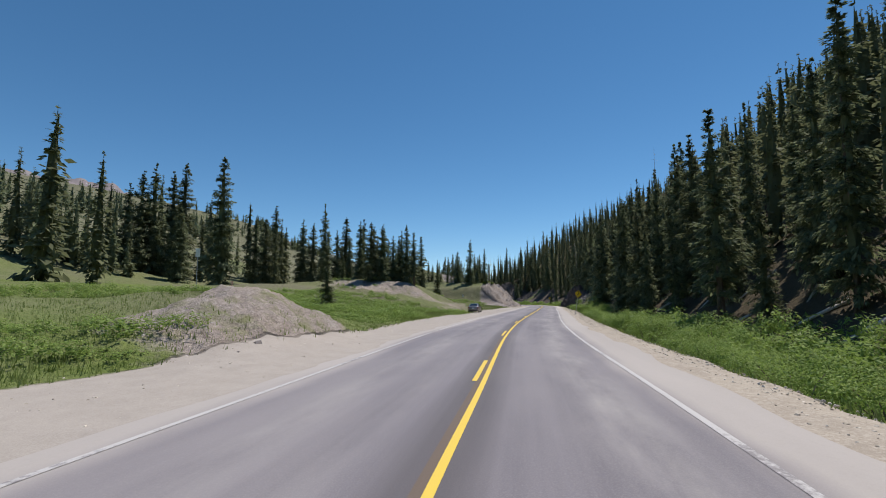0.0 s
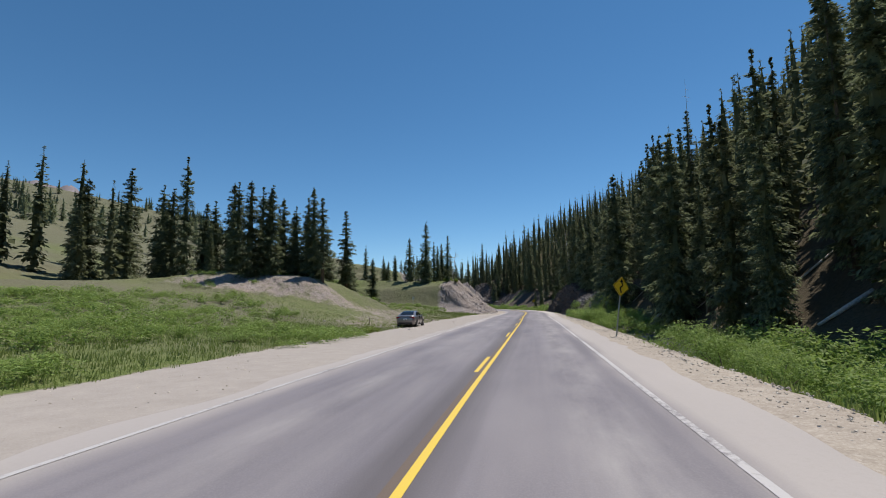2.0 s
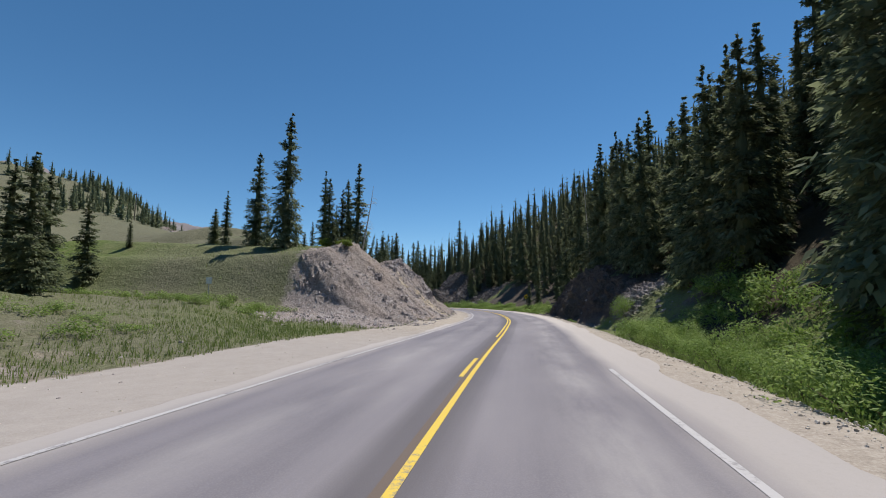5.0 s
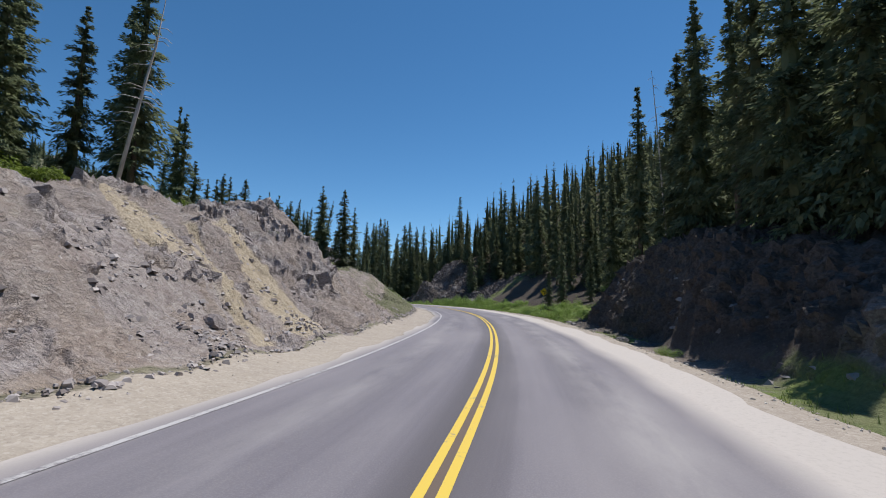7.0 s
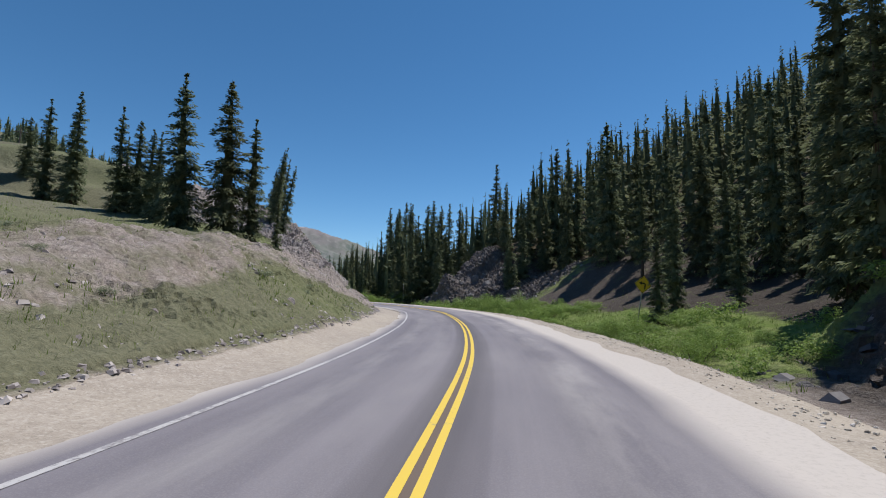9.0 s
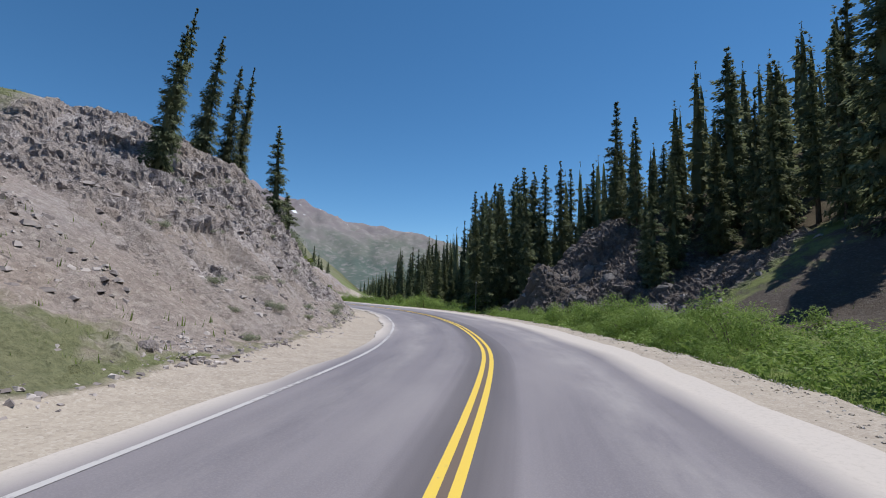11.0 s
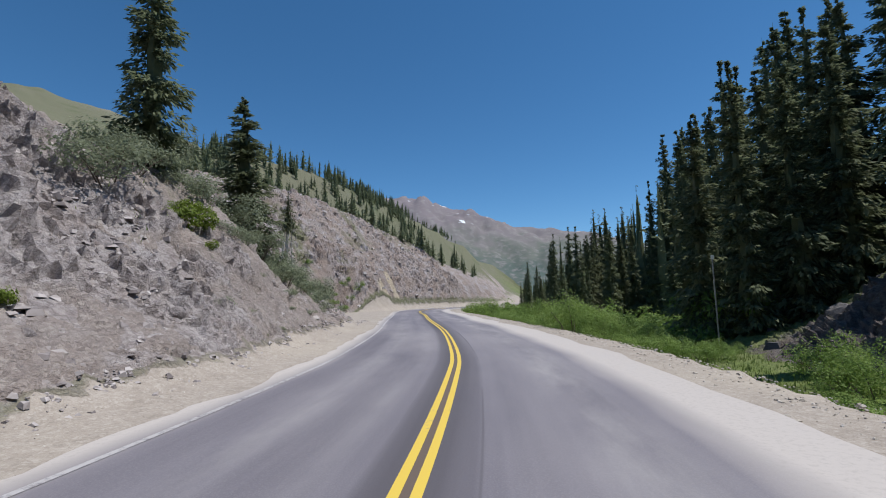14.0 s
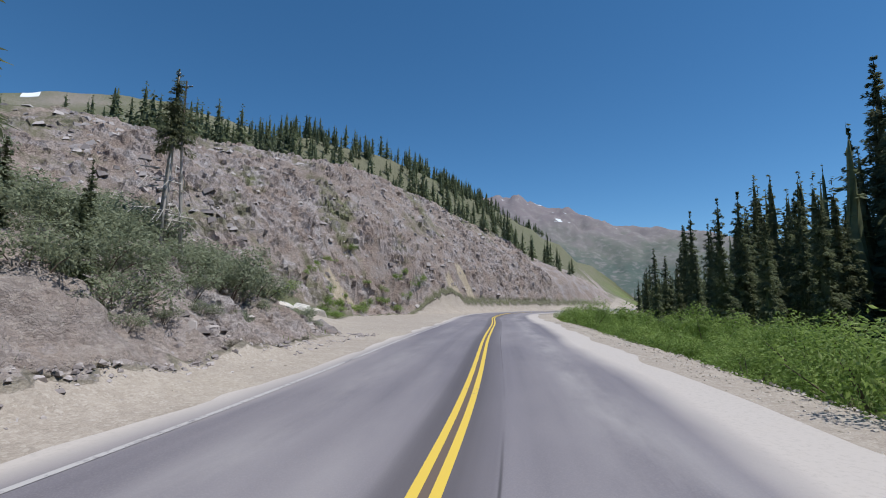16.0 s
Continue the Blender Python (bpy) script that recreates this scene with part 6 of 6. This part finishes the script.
def stroke(points, width, y0, y1):
    """A bent band of even width, as a plate."""
    left, right = [], []
    for i, (x, z) in enumerate(points):
        ax, az = points[max(i - 1, 0)]
        bx, bz = points[min(i + 1, len(points) - 1)]
        n = math.hypot(bx - ax, bz - az)
        nx, nz = -(bz - az) / n * width / 2, (bx - ax) / n * width / 2
        left.append((x + nx, z + nz))
        right.append((x - nx, z - nz))
    bm = bmesh.new()
    L = [[bm.verts.new((x, y, z)) for x, z in left] for y in (y0, y1)]
    R = [[bm.verts.new((x, y, z)) for x, z in right] for y in (y0, y1)]
    for i in range(len(points) - 1):
        bm.faces.new((L[0][i], L[0][i + 1], R[0][i + 1], R[0][i]))
        bm.faces.new((L[1][i], R[1][i], R[1][i + 1], L[1][i + 1]))
        bm.faces.new((L[0][i], L[1][i], L[1][i + 1], L[0][i + 1]))
        bm.faces.new((R[0][i], R[0][i + 1], R[1][i + 1], R[1][i]))
    for e in (0, -1):
        bm.faces.new((L[0][e], R[0][e], R[1][e], L[1][e]))
    bmesh.ops.recalc_face_normals(bm, faces=bm.faces[:])
    return bm


def diamond(r, cz):
    c = r * 0.07
    return [(c, cz - r + c), (r - c, cz - c), (r - c, cz + c), (c, cz + r - c), (-c, cz + r - c), (-r + c, cz + c), (-r + c, cz - c), (-c, cz - r + c)]


def warning_sign(name, x, y, centre, r, turn, arrow, head, label, lean=0.0):
    base = height(x, y)
    sign = new(name)
    tagged(sign, label, "road sign", "warning signs")
    cz = centre - base
    bm = sheet(diamond(r, cz), -0.006, 0.006)
    plate = bm_part("plate", bm, SIGN_YELLOW, sign, "yellow diamond plate")
    o, i = diamond(r * 0.95, cz), diamond(r * 0.90, cz)
    bm = bmesh.new()
    vo, vi = [bm.verts.new((p, -0.010, q)) for p, q in o], [bm.verts.new((p, -0.010, q)) for p, q in i]
    for j in range(8):
        bm.faces.new((vo[j], vo[(j + 1) % 8], vi[(j + 1) % 8], vi[j]))
    bm_part("border", bm, SIGN_BLACK, plate, "thin black border line")
    bm_part("arrow_shaft", stroke([(p * r, cz + q * r) for p, q in arrow], r * 0.15, -0.012, -0.009), SIGN_BLACK, plate, "black curving arrow")
    bm_part("arrow_head", sheet([(p * r, cz + q * r) for p, q in head], -0.012, -0.009), SIGN_BLACK, plate, "black arrow head")
    bm_part("post", box(-0.03, 0.03, 0.008, 0.05, -0.4, cz + r * 0.5, 0.006), STEEL, sign, "galvanised steel post")
    for q in (-0.35, 0.35):
        b = rod(0.012, 0.012, 0, 0.02, 8)
        bmesh.ops.transform(b, matrix=Matrix.Translation((0, -0.008, cz + q * r * 1.3)) @ pose(0, 0, 0, 90, 0, 0), verts=b.verts[:])
        bm_part("bolt", b, STEEL, plate, "steel bolt")
    sign.matrix_basis = pose(x, y, base, 0, lean, turn)
    return sign


winding = [(0.02, -0.62), (0.0, -0.45), (-0.10, -0.30), (-0.13, -0.18), (-0.06, -0.06), (0.08, 0.05), (0.14, 0.17), (0.10, 0.29), (0.0, 0.36), (-0.02, 0.46)]
warning_sign("winding_road_sign", 16.0, 56.8, 2.40, 0.50, 16, winding, [(-0.22, 0.42), (-0.02, 0.80), (0.18, 0.42)],
             "yellow diamond warning sign with a winding arrow on a steel post", 10)
bend = [(0.22, -0.5), (0.22, 0.0), (0.19, 0.10), (0.10, 0.14), (-0.22, 0.14)]
warning_sign("bend_sign", 37.9, 168.3, 2.45, 0.53, 8, bend, [(-0.20, -0.06), (-0.52, 0.14), (-0.20, 0.34)],
             "yellow diamond warning sign with a bent arrow on the grassy bank", 9)


def lath_post(x, y, h, lean, turn):
    post = new("marker_post")
    tagged(post, "pale wooden marker post leaning on the stony mound", "marker post")
    bm_part("lath", box(-0.05, 0.05, -0.02, 0.02, -0.3, h, 0.006), PALE_POST, post)
    bm_part("cap", box(-0.11, 0.05, -0.026, 0.026, h - 0.09, h - 0.02, 0.004), PALE_POST, post, "short nailed crosspiece")
    post.matrix_basis = pose(x, y, height(x, y) - 0.02, 0, lean, turn)


lath_post(-11.6, 25.4, 1.25, 7, 15)


def plate_on_post(name, x, y, top, w, h, material, label, turn):
    base = height(x, y)
    post = new(name)
    tagged(post, label, "small sign")
    t = top - base
    bm_part("plate", box(-w / 2, w / 2, -0.01, 0.01, t - h, t, 0.004), material, post, "pale blank plate")
    bm_part("post", box(-0.025, 0.025, 0.012, 0.05, -0.3, t - 0.03, 0.005), STEEL, post, "thin metal post")
    post.matrix_basis = pose(x, y, base, 0, 0, turn)


plate_on_post("small_sign", 4.8, 112.9, 2.95, 0.36, 0.42, SIGN_WHITE, "small white plate on a thin post in the meadow", 10)
plate_on_post("small_sign", -18.1, 34.3, 5.4, 0.30, 0.62, SIGN_WHITE, "tall post with a narrow white plate by the spruces", 20)
plate_on_post("marker_post", 15.3, 222.2, 3.2, 0.13, 0.16, SIGN_WHITE, "thin grey marker post with a small white cap among willows", 30)


def thin_stake(x, y, h):
    ob = bm_part("steel_stake", box(-0.02, 0.02, -0.02, 0.02, -0.2, h, 0.004), WOOD_POLE, None)
    tagged(ob, "thin rusty stake beside the gravel lay-by", "stake")
    ob.matrix_basis = pose(x, y, height(x, y), 2, 3, 20)


thin_stake(2.6, 68.2, 0.95)


def utility_pole(x, y, h):
    pole = new("utility_pole")
    tagged(pole, "weathered wooden utility pole on the hillside", "utility pole")
    bm_part("pole", rod(0.16, 0.10, -0.8, h, 10), WOOD_POLE, pole)
    bm_part("crossarm", box(-1.1, 1.1, -0.06, 0.06, h - 1.0, h - 0.86, 0.01), WOOD_POLE, pole)
    for q in (-0.95, -0.35, 0.35, 0.95):
        c = rod(0.05, 0.03, h - 0.86, h - 0.70, 8)
        bmesh.ops.translate(c, verts=c.verts[:], vec=(q, 0, 0))
        bm_part("insulator", c, SIGN_WHITE, pole, "white porcelain insulator")
    pole.matrix_basis = pose(x, y, height(x, y), 0, 1, 40)


utility_pole(-68, 228, 9)


# ---- the half-dead spruce on the corner
def half_dead_tree(x, y, top):
    base = height(x, y)
    h = top - base
    rng2 = random.Random(61)
    tree = new("half_dead_spruce")
    tagged(tree, "half-dead spruce with bare grey trunks and a green top", "spruce tree")
    for dx, dy, hh, r in ((0, 0, 0.98, 0.075), (0.34, 0.16, 0.70, 0.06), (-0.3, 0.26, 0.66, 0.055), (0.14, -0.36, 0.6, 0.05)):
        v, f = tube([(dx * 1.3, dy * 1.3, -0.4), (dx, dy, h * hh * .4), (dx * .7 + 0.04, dy * .7, h * hh * .75), (dx * 0.5 + 0.08, dy * .5, h * hh)], [r, r * .85, r * .6, .02], 7)
        part("trunk", v, f, DEADWOOD, tree, "bare silver-grey trunk", True)
    for i in range(46):
        a, ln = rng2.uniform(0, 6.28), rng2.uniform(0.4, 1.2)
        z = h * rng2.uniform(0.03, 0.55) ** 1.3
        dx = rng2.choice((0, .4, -.3, .2))
        v, f = tube([(dx, 0, z), (dx + math.cos(a) * ln * .6, math.sin(a) * ln * .6, z - .05 * ln), (dx + math.cos(a) * ln, math.sin(a) * ln, z - ln * .45)], [.022, .014, .005], 4)
        part("dead_branch", v, f, DEADWOOD, tree, "thin bare dead branch")
    v, f = spruce_crown(rng2, h * 0.42, 0.9, 24, 9, True, 0.03, 0.1)
    v = [(p[0] + 0.06, p[1], p[2] + h * 0.58) for p in v]
    part("crown", v, f, NEEDLES, tree)
    tree.matrix_basis = pose(x, y, base, 0, 0.6, 50)


half_dead_tree(-8.6, 217.4, 9.0)


def snag(x, y, h, lean, turn):
    """A bare dead trunk that leans among the living trees."""
    rng3 = random.Random(int(x * 10))
    tree = new("dead_snag")
    tagged(tree, "bare grey dead trunk leaning among green spruces", "dead tree")
    v, f = tube([(0, 0, -0.4), (0.05, 0, h * .4), (0.1, 0.05, h * .75), (0.05, 0, h)], [.09, .07, .045, .015], 7)
    part("trunk", v, f, DEADWOOD, tree, "", True)
    for i in range(26):
        a, ln, z = rng3.uniform(0, 6.28), rng3.uniform(.3, 1.0), h * rng3.uniform(.15, .97)
        v, f = tube([(0.08, 0, z), (math.cos(a) * ln * .6, math.sin(a) * ln * .6, z - .04), (math.cos(a) * ln, math.sin(a) * ln, z - ln * .3)], [.022, .014, .004], 4)
        part("dead_branch", v, f, DEADWOOD, tree)
    tree.matrix_basis = pose(x, y, height(x, y), 0, lean, turn)


snag(12.2, 129.8, 8.2, 8, 10)
snag(46.0, 99.0, 24.0, 2, 60)
snag(42.6, 147.0, 15.0, -4, 0)


def fallen_log(x, y, ln, turn, tilt, r):
    v, f = tube([(-ln / 2, 0, 0), (0, 0.06, 0.02), (ln / 2, 0, 0)], [r, r * .85, r * .5], 8)
    ob = mesh_object("fallen_log", v, f, DEADWOOD, None, False)
    tagged(ob, "fallen grey log on the dark forest slope", "log", "fallen logs")
    ob.matrix_basis = Matrix.Translation((x, y, height(x, y) + r * 0.6)) @ pose(0, 0, 0, 0, tilt, turn)


rl = random.Random(19)
spots = []
for s, d, x, y in scatter(300, 14, 100, 13.0, 22, 4.0, 71, lambda s, d, x, y, r: True)[:26]:
    z0, n0 = slope_frame(x, y)
    downhill = math.degrees(math.atan2(n0.y, n0.x)) + rl.uniform(-40, 40)
    fallen_log(x, y, rl.uniform(2.0, 4.5), downhill, math.degrees(math.atan2(math.hypot(n0.x, n0.y), n0.z)) * 0.95, rl.uniform(0.07, 0.15))


# ---- creek
def creek():
    k = Mat("creek_water", 0.08, 0.5)
    f = k.noise(k.position(), 3.0, 4)
    k.color(k.ramp(f, [(0.35, (0.05, 0.06, 0.06)), (0.7, (0.16, 0.17, 0.17))]))
    k.bump(f, 0.9, 0.08)
    ob = ribbon("creek_water", 52, 92, 8.0, 10.4, -1.42, k.m, None, 0.8, 3, jag=1.2)
    tagged(ob, "shallow rippling creek between stones", "creek", kind="structure")


creek()


# ---- parked car
def parked_car(x, y, z, heading):
    paint = Mat("grey_car_paint", 0.28, 0.5, 0.55)
    f = paint.noise(paint.coords(), 2.0, 3)
    paint.color(paint.ramp(f, [(0.3, (0.20, 0.183, 0.183)), (0.7, (0.24, 0.22, 0.22))]))
    paint.b.inputs["Coat Weight"].default_value = 0.6
    paint.b.inputs["Coat Roughness"].default_value = 0.08
    paint = paint.m
    glass = plain("dark_car_glass", (0.012, 0.014, 0.016), 0.06, 0.8, 0.0, 0.05)
    rubber = plain("tyre_rubber", (0.018, 0.018, 0.018), 0.85)
    alloy = plain("alloy_rim", (0.55, 0.55, 0.56), 0.3, 0.5, 0.9)
    trim = plain("black_trim", (0.02, 0.02, 0.022), 0.5)
    red = plain("red_tail_lamp", (0.28, 0.012, 0.015), 0.2, 0.6)
    clear = plain("clear_lamp", (0.75, 0.76, 0.78), 0.12, 0.6)
    car = new("parked_sedan")
    tagged(car, "dark grey four-door sedan parked on the gravel lay-by", "car")
    # lower body, lofted from tail to nose: y, underside, shoulder height, half width
    st = [(-2.33, .50, .80, .64), (-2.29, .36, .95, .76), (-2.18, .28, 1.03, .83), (-1.9, .25, 1.07, .868), (-1.4, .22, 1.06, .885), (-0.8, .20, 1.01, .89), (0, .19, .975, .89),
          (0.7, .19, .965, .888), (1.15, .20, .945, .88), (1.6, .22, .885, .868), (2.0, .25, .80, .83), (2.2, .30, .71, .75), (2.29, .38, .62, .62), (2.32, .45, .56, .5)]
    bm = bmesh.new()
    rings = []
    for yy, zb, zt, w in st:
        hgt = zt - zb
        half = [(0, zb), (w * .80, zb), (w * .95, zb + hgt * .10), (w, zb + hgt * .32), (w * .995, zb + hgt * .55), (w * .975, zb + hgt * .74), (w * .955, zb + hgt * .86), (w * .87, zt - .015), (w * .62, zt + .012), (0, zt + .022)]
        ring = [bm.verts.new((a, yy, b)) for a, b in half] + [bm.verts.new((-a, yy, b)) for a, b in half[-2:0:-1]]
        rings.append(ring)
    for a, b in zip(rings[:-1], rings[1:]):
        n = len(a)
        for i in range(n):
            bm.faces.new((a[i], a[(i + 1) % n], b[(i + 1) % n], b[i]))
    bm.faces.new(rings[0][::-1])
    bm.faces.new(rings[-1])
    bmesh.ops.recalc_face_normals(bm, faces=bm.faces[:])
    body = bm_part("body", bm, paint, car, "", True)
    # cabin: side profile swept with tumblehome
    prof = [(-1.78, 1.03), (-1.45, 1.20), (-1.1, 1.355), (-0.75, 1.43), (-0.3, 1.458), (0.1, 1.44), (0.4, 1.375), (0.75, 1.20), (1.12, .975)]
    bm = bmesh.new()
    rows = []
    for yy, zt in prof:
        t = (zt - 0.97) / 0.49
        w = .80 - .23 * t
        rows.append([bm.verts.new(p) for p in ((-.83, yy, .95), (-w - .02, yy, zt - .05 * t), (-w * .82, yy, zt + .0), (0, yy, zt + .018), (w * .82, yy, zt), (w + .02, yy, zt - .05 * t), (.83, yy, .95))])
    for a, b in zip(rows[:-1], rows[1:]):
        for i in range(6):
            bm.faces.new((a[i], b[i], b[i + 1], a[i + 1]))
    bmesh.ops.recalc_face_normals(bm, faces=bm.faces[:])
    bm_part("roof", bm, paint, car, "", True)

    def side_x(yy, zz):
        zt = np.interp(yy, [p[0] for p in prof], [p[1] for p in prof])
        t = (zt - 0.97) / 0.49
        w = .80 - .23 * t + .02
        zt2 = zt - .05 * t
        return .83 + (w - .83) * min(1, max(0, (zz - .95) / max(zt2 - .95, .01)))

    def pane(name, outline):
        for sgn in (1, -1):
            bm = bmesh.new()
            vs = []
            for yy, zz in outline:
                vs.append(bm.verts.new((sgn * (side_x(yy, zz) + .008), yy, zz)))
            fc = bm.faces.new(vs)
            bmesh.ops.triangulate(bm, faces=[fc])
            bm_part(name, bm, glass, car, "dark tinted side window")

    pane("front_window", [(-.18, 1.03), (-.18, 1.37), (.08, 1.365), (.34, 1.31), (.62, 1.18), (.86, 1.03)])
    pane("rear_window", [(-.26, 1.03), (-.26, 1.37), (-.62, 1.35), (-.92, 1.29), (-1.12, 1.19), (-1.18, 1.05)])
    for name, ends in (("rear_windscreen", (-1.66, -.86)), ("windscreen", (.96, .30))):
        bm = bmesh.new()
        ys = np.linspace(ends[0], ends[1], 6)
        rows = []
        for yy in ys:
            zt = np.interp(yy, [p[0] for p in prof], [p[1] for p in prof])
            t = (zt - 0.97) / 0.49
            w = (.80 - .23 * t) * .84
            rows.append([bm.verts.new((q * w, yy, zt + .018 * (1 - abs(q)) + .012)) for q in (-1, -.5, 0, .5, 1)])
        for a, b in zip(rows[:-1], rows[1:]):
            for i in range(4):
                bm.faces.new((a[i], a[i + 1], b[i + 1], b[i]))
        bmesh.ops.recalc_face_normals(bm, faces=bm.faces[:])
        bm_part(name, bm, glass, car, "dark sloping windscreen glass", True)
    # wheels
    for yy in (-1.33, 1.36):
        for sgn in (1, -1):
            # flat black disc stands in for the shade of the wheel well
            arch = bmesh.new()
            bmesh.ops.create_cone(arch, cap_ends=True, segments=28, radius1=.375, radius2=.375, depth=.06, matrix=Matrix.Translation((sgn * .868, yy, .335)) @ pose(0, 0, 0, 0, 90, 0))
            bm_part("wheel_arch", arch, trim, body, "black disc standing in for the shaded wheel arch recess")
            wheel = new("wheel")
            wheel.parent = car
            tyre = bmesh.new()
            prev = None
            n = 28
            prof_w = [(.20, -.10), (.29, -.105), (.315, -.08), (.318, 0), (.315, .08), (.29, .105), (.20, .10)]
            rings = [[tyre.verts.new((b, math.cos(2 * math.pi * i / n) * a, math.sin(2 * math.pi * i / n) * a)) for a, b in prof_w] for i in range(n)]
            for i in range(n):
                a, b = rings[i], rings[(i + 1) % n]
                for j in range(len(prof_w) - 1):
                    tyre.faces.new((a[j], a[j + 1], b[j + 1], b[j]))
            bmesh.ops.recalc_face_normals(tyre, faces=tyre.faces[:])
            bm_part("tyre", tyre, rubber, wheel, "black rubber tyre", True)
            rim = bmesh.new()
            bmesh.ops.create_cone(rim, cap_ends=True, segments=24, radius1=.21, radius2=.21, depth=.15, matrix=pose(0, 0, 0, 0, 90, 0))
            bm_part("rim", rim, trim, wheel, "dark wheel disc")
            for k in range(5):
                sp = box(-.012, .012, -.03, .03, .02, .205, .005)
                bmesh.ops.transform(sp, matrix=Matrix.Translation((sgn * .088, 0, 0)) @ pose(0, 0, 0, 72 * k, 0, 0), verts=sp.verts[:])
                bm_part("spoke", sp, alloy, wheel, "silver alloy spoke")
            wheel.location = (sgn * .80, yy, .318)
    # lamps, plate, trims, mirrors, handles
    for sgn in (1, -1):
        bm_part("tail_lamp", box(min(sgn * .42, sgn * .84), max(sgn * .42, sgn * .84), -2.31, -2.06, .80, .94, .03), red, car, "red wrap-round tail lamp")
        bm_part("headlamp", box(min(sgn * .42, sgn * .78), max(sgn * .42, sgn * .78), 1.92, 2.26, .62, .73, .03), clear, car, "clear headlamp")
        m = box(min(sgn * .86, sgn * 1.03), max(sgn * .86, sgn * 1.03), .62, .76, .98, 1.10, .03)
        bm_part("mirror", m, paint, car, "grey door mirror")
        for yy in (-.42, .42):
            bm_part("door_handle", box(min(sgn * .875, sgn * .905), max(sgn * .875, sgn * .905), yy - .34, yy - .14, .87, .90, .008), paint, car)
        for yy in (-.22, .80):
            bm_part("door_seam", box(min(sgn * .80, sgn * .891), max(sgn * .80, sgn * .891), yy - .004, yy + .004, .30, .96), trim, body, "dark door gap")
        bm_part("sill", box(min(sgn * .70, sgn * .875), max(sgn * .70, sgn * .875), -.95, .98, .185, .235, .015), trim, car, "dark lower sill")
    plate = bm_part("number_plate", box(-.16, .16, -2.345, -2.325, .66, .80, .006), SIGN_WHITE, car, "pale plate with plain bars")
    bm_part("plate_bar", box(-.12, .12, -2.349, -2.344, .70, .745), plain("dull_blue", (.10, .14, .25)), plate, "plain dull bar")
    bm_part("rear_bumper_trim", box(-.62, .62, -2.325, -2.24, .34, .46, .02), trim, car, "black lower bumper insert")
    bm_part("boot_seam", box(-.62, .62, -2.30, -2.285, .968, .976), trim, body, "dark boot gap")
    car.matrix_basis = pose(x, y, z, 0, 0, -heading)
    return car


parked_car(5.35, 78.7, height(5.35, 78.7) + 0.02, 11.5)
